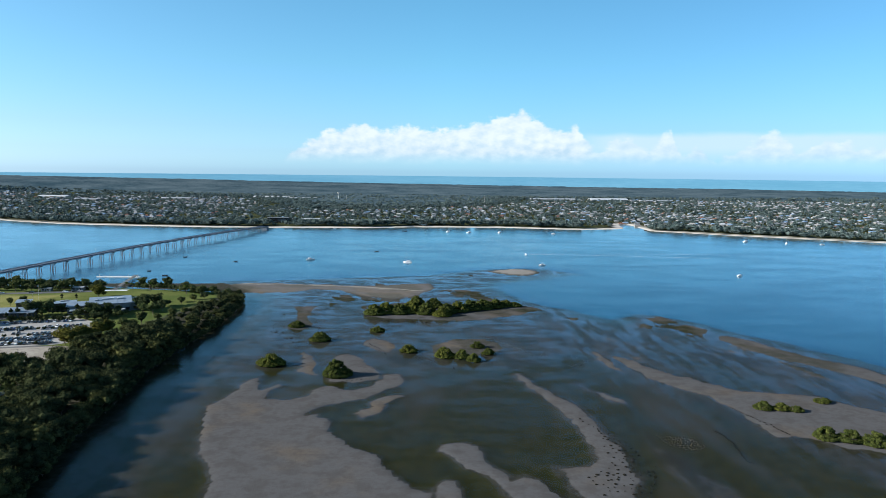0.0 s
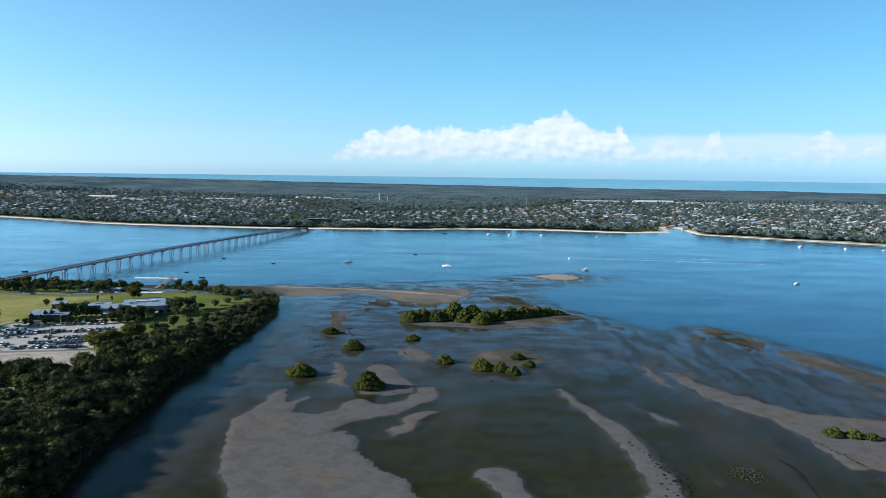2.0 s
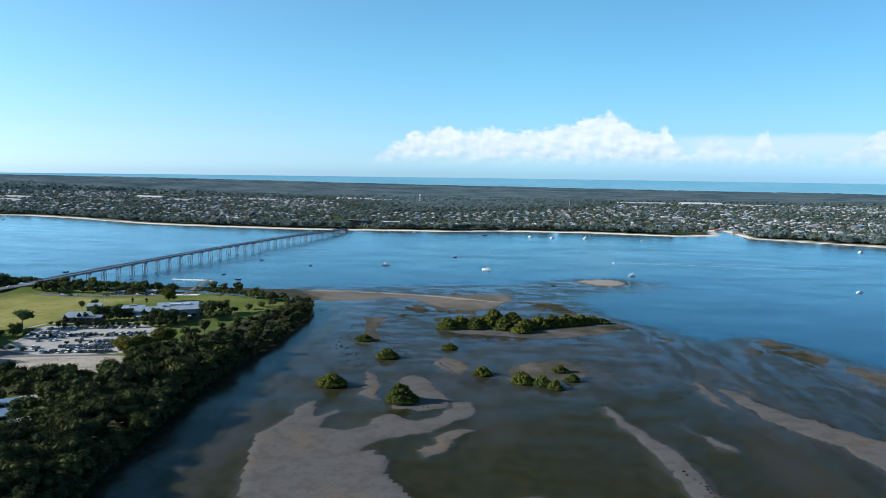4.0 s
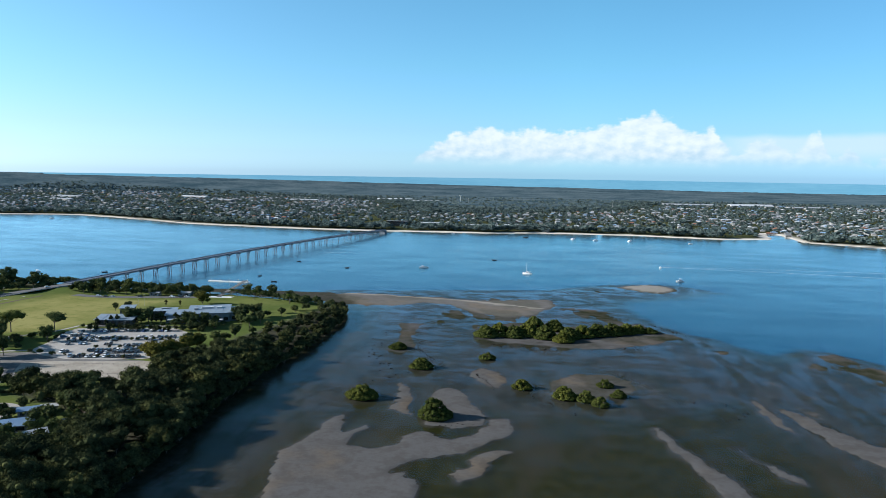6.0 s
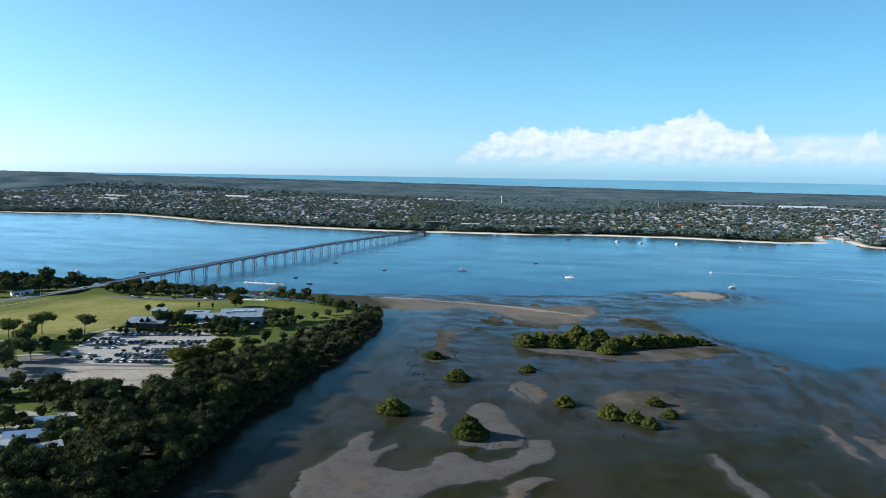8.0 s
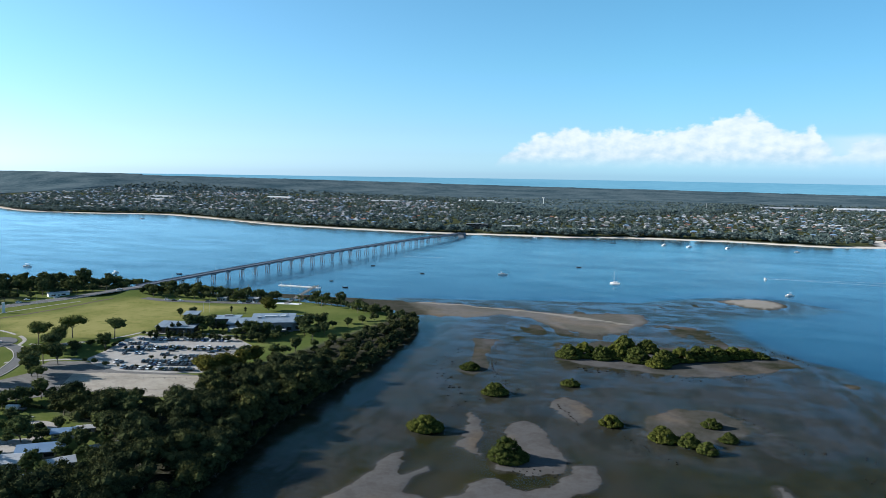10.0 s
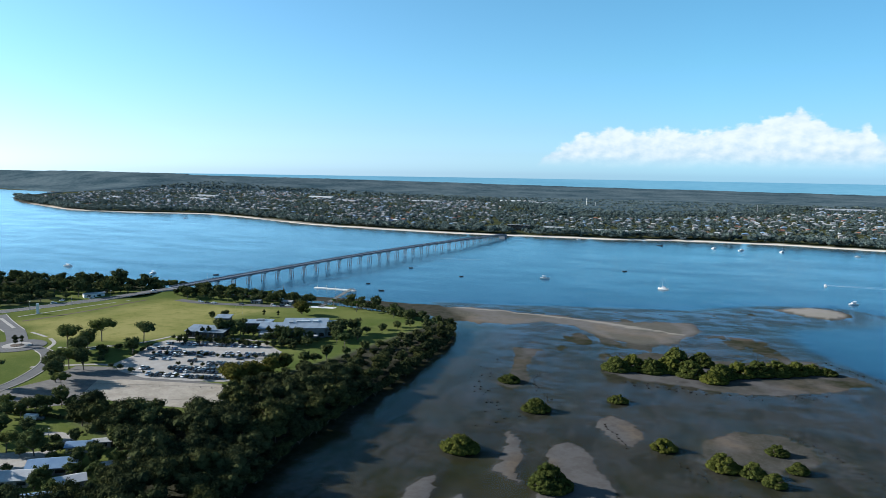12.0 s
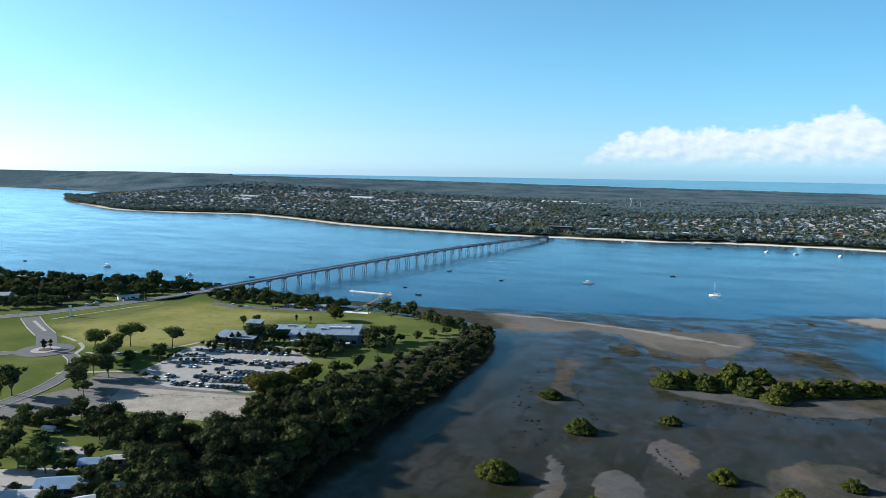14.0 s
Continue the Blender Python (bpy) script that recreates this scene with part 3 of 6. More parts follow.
zones[..., 2] = np.maximum(zones[..., 2], wooded)
zones[..., 2] = np.maximum(zones[..., 2], step(isle_sd, 17, 23))
zones[..., 1] *= (1 - step(isle_sd, 17, 23)) * (radius < 2650)
zones[..., 3] = step(inside(GX + 3 * wave(GX, GY, 30), GY, [(-482, 513), (-472, 533), (-466, 565), (-467, 608), (-462, 634), (-426, 630), (-378, 622), (-340, 630), (-355, 585), (-344, 553), (-350, 531), (-360, 506), (-383, 490), (-405, 478), (-427, 482), (-460, 498)]), -6, 8)
ground.data.color_attributes.new("zones", "FLOAT_COLOR", "POINT").data.foreach_set("color", zones.ravel())
tagged(ground, "tidal mud flats, sand banks and grassy coastal plain", "ground", kind="structure")

wx, wy = axis(-260, 420, 12, -7000, 7000), axis(150, 880, 12, -2600, 3300)
WX, WY = np.meshgrid(wx, wy, indexing="ij")
water = from_arrays("water", np.stack([WX, WY, np.zeros_like(WX)], -1), grid_faces(len(wx), len(wy)), M_WATER)
shoal = step(inside(WX + 14 * wave(WX, WY, 40), WY + 14 * wave(WX + 70, WY, 40), FLAT), -34, 16).ravel()
shoal *= 1 - 0.7 * step(inside(WX, WY, MAINLAND), -60, -12).ravel()
water.data.attributes.new("shoal", "FLOAT", "POINT").data.foreach_set("value", shoal.astype(np.float32))
tagged(water, "calm blue tidal water over a shallow muddy bed", "water", kind="structure")

# open sea beyond the island, up to the horizon
sa, sr = np.radians(np.arange(-44, 80, 1.0)), np.linspace(RIM - 60, 4890, 12)
SA, SR = np.meshgrid(sa, sr, indexing="ij")
low = EYE - RIM * np.tan(np.radians(coast_drop(np.degrees(SA)))) - 18
SZ = low + (EYE - 4890 * math.tan(radians(0.33)) - low) * (SR - RIM + 60) / (4890 - RIM + 60)
sea = from_arrays("sea", np.stack([SR * np.sin(SA) - 5, SR * np.cos(SA) + 85, SZ], -1), grid_faces(len(sa), len(sr)), M_SEA)
tagged(sea, "open blue ocean reaching the horizon", "sea", kind="structure")


def height_at(x, y):
    return float(ground_level(np.array([x]), np.array([y]))[0])


def part(name, bm, material, parent=None, label="", smooth=False):
    """One mesh object out of a bmesh."""
    me = bpy.data.meshes.new(name)
    bm.to_mesh(me)
    bm.free()
    if smooth:
        me.polygons.foreach_set("use_smooth", np.ones(len(me.polygons), bool))
    me.materials.append(material)
    ob = new(name, me)
    if parent:
        ob.parent = parent
    return tagged(ob, label) if label else ob


def box(bm, cx, cy, cz, sx, sy, sz, turn=0.0, bevel=0.0):
    """A box by its middle and size, with optional bevelled edges."""
    m = Matrix.Translation((cx, cy, cz)) @ Matrix.Rotation(turn, 4, "Z") @ Matrix.Diagonal((sx, sy, sz, 1))
    made = bmesh.ops.create_cube(bm, size=1, matrix=m)
    if bevel:
        edges = list({e for v in made["verts"] for e in v.link_edges})
        bmesh.ops.bevel(bm, geom=edges, offset=bevel, segments=1, affect="EDGES")
    return bm


def tube(bm, a, b, r1, r2, sides=8):
    """A tapered rod from a to b."""
    a, b = Vector(a), Vector(b)
    m = Matrix.Translation((a + b) / 2) @ (b - a).to_track_quat("Z", "Y").to_matrix().to_4x4()
    bmesh.ops.create_cone(bm, cap_ends=True, segments=sides, radius1=r1, radius2=r2, depth=(b - a).length, matrix=m)
    return bm


def prism(bm, outline, z0, z1):
    """An upright solid on a ground outline; z1 may be a function of x and y."""
    top = z1 if callable(z1) else (lambda x, y: z1)
    low = [bm.verts.new((x, y, z0)) for x, y in outline]
    up = [bm.verts.new((x, y, top(x, y))) for x, y in outline]
    k = len(outline)
    for i in range(k):
        bm.faces.new((low[i], low[(i + 1) % k], up[(i + 1) % k], up[i]))
    bm.faces.new(up)
    bm.faces.new(low[::-1])
    bmesh.ops.recalc_face_normals(bm, faces=bm.faces)
    return bm


def curve_points(points, every=4.0):
    """A smooth line through the points, with a point about every few metres."""
    p = np.array([points[0]] + list(points) + [points[-1]], float)
    out = []
    for i in range(1, len(p) - 2):
        count = max(2, int(np.linalg.norm(p[i + 1] - p[i]) / every))
        for t in np.arange(count) / count:
            a, b, c, d = p[i - 1], p[i], p[i + 1], p[i + 2]
            out.append(0.5 * (2 * b + (c - a) * t + (2 * a - 5 * b + 4 * c - d) * t * t + (3 * b - a - 3 * c + d) * t**3))
    return np.array(out + [p[-1]])


def ribbon(name, points, width, material, rise=0.08, every=4.0, shift=0.0, thick=0.35):
    """A strip of road or path that lies on the ground, with its edges going down into it."""
    line = curve_points(points, every)
    ahead = np.gradient(line[:, :2], axis=0)
    side = np.stack([-ahead[:, 1], ahead[:, 0]], 1) / np.linalg.norm(ahead, axis=1)[:, None]
    mid = line[:, :2] + side * shift
    z = line[:, 2] if line.shape[1] == 3 else ground_level(mid[:, 0], mid[:, 1])
    z = z + rise
    rows = []
    for off, down in ((width / 2, thick), (width / 2, 0), (-width / 2, 0), (-width / 2, thick)):
        rows.append(np.column_stack([mid + side * off, z - down]))
    verts = np.stack(rows, 1)
    return from_arrays(name, verts, grid_faces(len(line), 4), material, smooth=False)


def slab(name, outline, material, z=None, rise=0.06, thick=0.4):
    bm = bmesh.new()
    zz = z if z is not None else max(height_at(x, y) for x, y in outline)
    prism(bm, outline, zz - thick, zz + rise)
    return part(name, bm, material)

# ---- plants ----
def leaf_cards(rg, centres, radii, count, size, squash=0.85, droop=0.0, loose=0.55):
    """Small leaf clumps on the skins of a set of balls: four corners for each."""
    centres, radii = np.asarray(centres, float), np.asarray(radii, float)
    pick = rg.choice(len(centres), count, p=radii**2 / (radii**2).sum())
    d = rg.normal(size=(count, 3))
    d[:, 2] = np.abs(d[:, 2]) * 0.9 + d[:, 2] * 0.35
    d /= np.linalg.norm(d, axis=1)[:, None]
    at = centres[pick] + d * radii[pick, None] * rg.uniform(0.82, 1.12, (count, 1)) * [1, 1, squash]
    face = d + rg.normal(size=(count, 3)) * loose
    face /= np.linalg.norm(face, axis=1)[:, None]
    other = rg.normal(size=(count, 3)) - [0, 0, droop]
    u = np.cross(face, other)
    u /= np.linalg.norm(u, axis=1)[:, None]
    v = np.cross(face, u)
    s = size * rg.uniform(0.6, 1.35, (count, 1))
    w = rg.uniform(0.5, 1.0, (count, 1))
    bend = face * s * 0.25
    return np.stack([at - u * s, at - v * s * w + bend, at + u * s, at + v * s * w + bend], 1).reshape(-1, 3)


_ICO = None


def ico():
    """A coarse ball: corners and triangles."""
    global _ICO
    if _ICO is None:
        bm = bmesh.new()
        bmesh.ops.create_icosphere(bm, subdivisions=1, radius=1)
        _ICO = np.array([v.co for v in bm.verts]), np.array([[v.index for v in f.verts] for f in bm.faces])
        bm.free()
    return _ICO


def crown_mesh(name, rg, centres, radii, count, size, material, core=0.8, **more):
    """One crown: dark lumpy cores under a skin of leaf clumps."""
    cards = leaf_cards(rg, centres, radii, count, size, **more)
    cv, cf = ico()
    faces = np.arange(len(cards)).reshape(-1, 4)
    quads = np.concatenate([faces[:, :3], faces[:, [0, 2, 3]]])
    verts, tris = [cards], [quads]
    off = len(cards)
    for c, r in zip(centres, radii):
        verts.append(c + cv * r * core * [1, 1, 0.8] * rg.uniform(0.85, 1.1, (len(cv), 1)))
        tris.append(cf + off)
        off += len(cv)
    return np.concatenate(verts), np.concatenate(tris)


def mesh_of(name, verts, tris, material, smooth=False):
    ob = from_arrays(name, verts, tris, material, smooth=smooth)
    return ob


def make_tree(rg, height, spread, leaf, kind="gum", dense=900, size=0.55, label="", name="tree"):
    """A tree: tapered trunk with limbs, and a crown of leaf clumps with gaps. kind: gum, umbrella, bushy or column."""
    tree = new(name)
    mid, tall, wide, blobs = {"gum": (0.57, 0.40, 0.76, 34), "umbrella": (0.66, 0.26, 0.80, 18), "bushy": (0.46, 0.42, 0.70, 18), "column": (0.52, 0.42, 0.45, 9)}[kind]
    lean = rg.normal(size=2) * 0.03 * height
    fork = Vector((lean[0] * 0.5, lean[1] * 0.5, height * (mid - tall) * 0.95 + 0.1))
    bm = bmesh.new()
    tube(bm, (0, 0, -0.4), fork, height * 0.024, height * 0.017)
    centres, radii = [], []
    for k in range(blobs):
        d = rg.normal(size=3)
        d /= np.linalg.norm(d)
        r = rg.uniform(0.35, 1.0)
        c = Vector((lean[0] + d[0] * r * spread * wide, lean[1] + d[1] * r * spread * wide, height * (mid + tall * 0.78 * d[2] * r)))
        if kind == "column":
            taper = 1.25 - c.z / height
            c.x, c.y = c.x * taper, c.y * taper
        centres.append(c)
        radii.append(spread * rg.uniform(0.15, 0.33) * (1.0 if blobs > 20 else 1.15) * (1.2 - 0.5 * c.z / height if kind == "column" else 1.0))
        if k % 2 == 0:
            tube(bm, fork, c, height * 0.010, height * 0.004, 5)
    centres.append(Vector((lean[0], lean[1], height * mid)))
    radii.append(spread * 0.5)
    part("trunk", bm, M_BARK, tree)
    verts, tris = crown_mesh("crown", rg, np.array(centres), np.array(radii), dense, size, leaf, core=0.78)
    crown = mesh_of("crown", verts, tris, leaf)
    crown.parent = tree
    return tagged(tree, label, "tree")


def make_mangrove(rg, width, depth, height, label, dense=1500):
    """A mangrove bush: a low dome of tight leafy heads that come down to the mud, on a few stems."""
    bush = new("mangrove")
    bm = bmesh.new()
    for _ in range(5):
        a, r = rg.uniform(0, 6.28), rg.uniform(0.1, 0.5)
        tube(bm, (math.cos(a) * width * r * 0.4, math.sin(a) * depth * r * 0.4, -0.3), (math.cos(a) * width * r * 0.7, math.sin(a) * depth * r * 0.7, height * 0.6), 0.16, 0.07, 5)
    part("stem", bm, M_BARK, bush)
    centres, radii = [], []
    heads = int(14 + width * depth * 0.28)
    lean, lump = rg.uniform(0, 6.28), rg.uniform(0.25, 0.5)
    for _ in range(heads):
        a, r = rg.uniform(0, 6.28), math.sqrt(rg.uniform(0, 1))
        x, y = math.cos(a) * r * width * 0.42, math.sin(a) * r * depth * 0.42
        top = height * (1 - 0.72 * r**2.2) * rg.uniform(0.68, 1.04) * (1 - lump * (0.5 + 0.5 * math.cos(a - lean)) * r)
        rad = rg.uniform(0.75, 1.25) * (0.5 + width * 0.055)
        centres.append((x, y, max(top - rad * 0.8, rad * 0.6)))
        radii.append(rad)
    for k in range(int(heads * 0.5)):
        a = 2 * math.pi * k / int(heads * 0.5)
        rad = rg.uniform(0.6, 1.0) * (0.5 + width * 0.05)
        centres.append((math.cos(a) * width * 0.43, math.sin(a) * depth * 0.43, rad * rg.uniform(0.6, 1.2)))
        radii.append(rad)
    verts, tris = crown_mesh("crown", rg, np.array(centres), np.array(radii), dense, 0.17 + width * 0.006, M_LEAF_MANGROVE, core=0.93, loose=0.45)
    crown = mesh_of("crown", verts, tris, M_LEAF_MANGROVE)
    crown.parent = bush
    return tagged(bush, label, "mangrove")


def make_palm(rg, height):
    palm = new("palm_tree")
    bm = bmesh.new()
    bend = Vector((rg.normal() * 0.5, rg.normal() * 0.5, height))
    tube(bm, (0, 0, -0.3), bend * 0.5, 0.26, 0.2, 7)
    tube(bm, bend * 0.5, bend, 0.2, 0.16, 7)
    part("trunk", bm, M_BARK, palm)
    for k in range(16):
        a, up = 2 * math.pi * k / 16 + rg.uniform(-0.2, 0.2), rg.uniform(-0.2, 1.0)
        bm = bmesh.new()
        rows, length = [], rg.uniform(2.2, 3.0)
        for s in np.linspace(0, 1, 5):
            r, z = length * s, up * length * s * 0.8 - 1.6 * s * s * length * 0.5
            w = 0.55 * math.sin(math.pi * min(0.97, s * 0.9 + 0.08))
            c = bend + Vector((math.cos(a) * r, math.sin(a) * r, z))
            side = Vector((-math.sin(a), math.cos(a), 0)) * w
            rows.append([bm.verts.new(c - side - Vector((0, 0, w * 0.5))), bm.verts.new(c), bm.verts.new(c + side - Vector((0, 0, w * 0.5)))])
        for p, q in zip(rows, rows[1:]):
            for i in (0, 1):
                bm.faces.new((p[i], p[i + 1], q[i + 1], q[i]))
        part("frond", bm, M_FROND, palm)
    return tagged(palm, "tall palm tree with arching green fronds", "palm tree", "palms along the shore")


def scatter(rg, outline, gap, count=10000):
    """Loose points inside an outline, no two nearer than the gap."""
    xs, ys = [p[0] for p in outline], [p[1] for p in outline]
    found = []
    for _ in range(count):
        p = np.array((rg.uniform(min(xs), max(xs)), rg.uniform(min(ys), max(ys))))
        if all((p[0] - q[0]) ** 2 + (p[1] - q[1]) ** 2 > gap * gap for q in found) and inside(p[:1], p[1:], outline)[0] > 0:
            found.append(p)
    return found


def plant(proto, x, y, turn, scale, z=None):
    m = pose(x, y, (height_at(x, y) if z is None else z), 0, 0, math.degrees(turn)) @ Matrix.Diagonal((scale, scale, scale, 1))
    ob = copy_thing(proto, m)
    ob.matrix_basis = m
    return ob


tg = np.random.default_rng(11)
WOOD_LABEL = "tall dark green gum tree in the shoreline wood"
WOOD_TREES = [make_tree(tg, h, s, M_LEAF_DARK, "gum", 2700, 0.27, WOOD_LABEL, "gum_tree") for h, s in ((13, 8.6), (15.5, 9.0), (11, 8.0), (14, 9.4), (12, 8.2))]
WOOD = [(-149, 170), (-152, 238), (-157, 270), (-163, 310), (-167, 354), (-173, 420), (-171, 470), (-171, 510), (-173, 560), (-180, 605), (-186, 620), (-192, 608),
        (-201, 580), (-200, 550), (-204, 533), (-212, 506), (-218, 484), (-224, 466), (-227, 448), (-226, 432), (-221, 416), (-215, 398), (-215, 387), (-228, 387), (-246, 381), (-258, 383),
        (-276, 386), (-282, 376), (-262, 366), (-238, 358), (-212, 344), (-203, 322), (-206, 296), (-214, 285), (-214, 170)]
wood_spots = scatter(tg, WOOD, 9.2, 7000)


def wood_scale(x, y, inland):
    """Tall right up to the mud in the south, lower towards the point and along the lawn."""
    tall = (0.96 + 0.20 * min(1.0, inland / 18)) * (1 - 0.20 * float(step(inland, 20, 40)) * float(step(y, 345, 400)))
    return tall * (1 - 0.40 * float(step(y, 400, 560))) * (1 - 0.2 * float(step(-x, 190, 205)) * float(step(y, 470, 500)))



for k, (x, y) in enumerate(wood_spots):
    inland = float(inside(np.array([x]), np.array([y]), MAINLAND)[0])
    tree = plant(WOOD_TREES[k % 5], x, y, tg.uniform(0, 6.28), wood_scale(x, y, inland) * tg.uniform(0.85, 1.15))
    tagged(tree, group="shoreline wood")
FRINGE = [make_tree(tg, h, w, M_LEAF_DARK, "bushy", 700, 0.25, "low bushy tree overhanging the muddy shore", "shore_tree") for h, w in ((6.5, 4.4), (5.2, 4.0))]
for k, p in enumerate(curve_points([(-148, 200), (-151, 238), (-157, 270), (-163, 310), (-167, 354), (-173, 420), (-171, 470), (-171, 510), (-173, 560), (-179, 605), (-190, 638)], 4.2)):
    tagged(plant(FRINGE[k % 2], p[0] + tg.uniform(-1.0, 2.6), p[1], tg.uniform(0, 6.28), tg.uniform(0.9, 1.5)), group="shoreline wood")
for proto in WOOD_TREES + FRINGE:
    for o in [*proto.children_recursive, proto]:
        bpy.data.objects.remove(o)

# mangroves on the flats: x, y, width, depth, height
MANGROVES = [(-104, 415, 17, 13, 6.5), (-60, 393, 16, 14, 8.5), (-85, 477, 14, 11, 6), (-110, 519, 12, 10, 4.5), (-48, 507, 10, 8, 4), (-22, 449, 10.5, 9, 5),
             (2, 437, 13, 11, 6), (13, 434, 10, 9, 5), (20, 428, 8.5, 8, 4.6), (24, 462, 9, 8, 4), (30, 445, 8, 7, 4.2),
             (163, 343, 9, 8, 4), (172, 342, 8, 7, 3.5), (178, 340, 7, 6, 3), (199, 354, 8, 6, 2.6), (174, 304, 11, 10, 5), (183, 301, 11, 9, 5), (192, 297, 12, 10, 5.5), (203, 296, 11, 9, 5)]
MANGROVES += [(-56, 574, 15, 13, 8), (-46, 580, 15, 13, 8.5), (-36, 577, 14, 12, 8), (-26, 583, 15, 13, 9), (-22, 602, 16, 13, 10), (-8, 606, 14, 12, 8), (-13, 578, 15, 13, 8.5),
              (0, 570, 13, 11, 7), (4, 582, 14, 12, 8), (14, 590, 15, 12, 8.5), (25, 596, 15, 12, 8.5), (36, 602, 14, 12, 8), (46, 608, 13, 11, 7), (55, 614, 12, 10, 5.5), (64, 614, 10, 8, 4)]
for k, (x, y, w, d, h) in enumerate(MANGROVES):
    label = "rounded bright green mangrove bush on a sand bank" if k < 19 else "dense green mangrove in a grove on the flats"
    wide = 1.12 if k < 19 else 1.3
    bush = make_mangrove(tg, w * wide, d * wide, h * 1.15, label, int(1800 + w * d * 14))
    y -= 5 if k >= 19 else 0
    bush.location = (x, y, max(height_at(x, y), -0.3))
    bush.rotation_euler[2] = tg.uniform(-0.3, 0.3)
    tagged(bush, group="mangroves on the flats")

# ---- roads, paths and paved ground ----
MAIN = [(-640, 430), (-570, 486), (-538, 520), (-522, 556), (-508, 594), (-490, 624), (-468, 655)]
main_road = ribbon("road", MAIN, 12, M_ASPHALT, 0.12)
tagged(main_road, "grey asphalt road leading up to the bridge", "road", kind="structure")
for side in (-6.3, 6.3):
    kerb = ribbon("kerb", MAIN[1:], 0.5, M_CONCRETE, 0.24, shift=side)
    tagged(kerb, "pale concrete kerb", "kerb", kind="structure")
SIDE = [(-434, 469), (-462, 489), (-490, 503), (-522, 521)]
side_road = ribbon("road", SIDE, 12.5, M_ASPHALT, 0.13)
tagged(side_road, "asphalt side road to the roundabout", "road", kind="structure")
exit_road = ribbon("road", [(-406, 461), (-388, 453), (-372, 439), (-360, 420), (-352, 400), (-348, 372)], 7, M_ASPHALT, 0.13)
EXIT = [(-400, 459), (-388, 453), (-372, 439), (-360, 420), (-352, 400), (-348, 372)]
tagged(exit_road, "asphalt road curving from the roundabout", "road", kind="structure")
west_road = ribbon("road", [(-432, 448), (-450, 436), (-480, 425), (-540, 405)], 7.5, M_ASPHALT, 0.14)
tagged(west_road, "asphalt road leaving the roundabout", "road", kind="structure")


def ring(cx, cy, r, count=40):
    return [(cx + r * math.cos(2 * math.pi * k / count), cy + r * math.sin(2 * math.pi * k / count)) for k in range(count)]


RX, RY = -423, 460
tagged(slab("road", ring(RX, RY, 17), M_ASPHALT, 2.5, 0.16), "asphalt ring of the roundabout", "road", kind="structure")
island = new("roundabout_island")
island.location = (RX, RY, 2.6)
bm = bmesh.new()
prism(bm, ring(0, 0, 8.5), -0.1, 0.25)
part("apron", bm, M_CARPARK, island, "pale concrete apron")
bm = bmesh.new()
prism(bm, ring(0, 0, 4), 0.2, 0.42)
part("planting_bed", bm, M_SOIL, island, "dark mulch")
tagged(island, "round pale concrete traffic island with a mulched bed", "traffic island")
for line, offs in ((SIDE[1:], (-6.4, 6.4)), (EXIT, (-3.9, 3.9)), ([(-432, 448), (-450, 436), (-480, 425), (-540, 405)], (-3.9, 3.9))):
    for off in offs:
        tagged(ribbon("kerb", line, 0.6, M_CARPARK, 0.26, shift=off), "pale concrete kerb along the road edge", "kerb", kind="structure")
tagged(ribbon("median", [(-470, 495), (-490, 505), (-508, 514)], 2.2, M_CARPARK, 0.28), "pale concrete median island in the road", "median", kind="structure")
tagged(ribbon("road", [(-450, 634), (-415, 630), (-365, 640), (-330, 649)], 9, M_ASPHALT, 0.1), "dark asphalt foreshore parking strip", "road", kind="structure")
tagged(slab("landing", [(-324, 650), (-300, 654), (-300, 660), (-322, 658)], M_WHITE, 2.45, 0.12), "white concrete landing at the foot of the jetty", "landing", kind="structure")
tagged(ribbon("path", [(-372, 428), (-345, 446), (-330, 450)], 3.0, M_CARPARK, 0.1), "pale footpath into the car park", "path", kind="structure")
for name, pts, w in (("path", [(-421, 483), (-408, 475), (-400, 463), (-393, 452)], 2.4), ("path", [(-448, 491), (-436, 488), (-427, 485)], 2.0),
                     ("path", [(-384, 450), (-367, 486), (-357, 500), (-352, 520)], 2.6), ("path", [(-367, 486), (-385, 470), (-396, 468)], 2.2),
                     ("path", [(-352, 520), (-340, 522), (-310, 532), (-281, 534)], 3.0), ("path", [(-503, 524), (-496, 552), (-489, 580), (-478, 612)], 1.6)):
    tagged(ribbon(name, pts, w, M_CARPARK, 0.10), "pale concrete footpath beside the grass", "path", kind="structure")
tagged(ribbon("drain", [(-486, 514), (-479, 540), (-473, 572), (-470, 606), (-466, 632)], 2.6, M_SOIL, 0.06), "dark planted drain along the field", "drain", kind="structure")
LOT = [(-334, 452), (-338, 472), (-348, 501), (-347, 512), (-325, 518), (-281, 530), (-259, 515), (-253, 492), (-247, 471), (-247, 454), (-253, 448), (-271, 442), (-297, 437), (-320, 442)]
tagged(slab("car_park", LOT, M_CARPARK, 2.5, 0.08), "pale concrete car park surface", "car park", kind="structure")
tagged(slab("gravel_lot", [(-350, 440), (-330, 447), (-312, 440), (-250, 445), (-240, 440), (-300, 424), (-345, 420)], M_GRAVEL, 2.45, 0.06), "grey gravel verge below the car park", "verge", kind="structure")
tagged(slab("sandy_lot", [(-317, 424), (-304, 431), (-247, 444), (-232, 440), (-222, 428), (-222, 410), (-267, 402), (-294, 400), (-306, 405)], M_SANDLOT, 2.45, 0.09), "bare sandy overflow parking ground", "sandy ground", kind="structure")
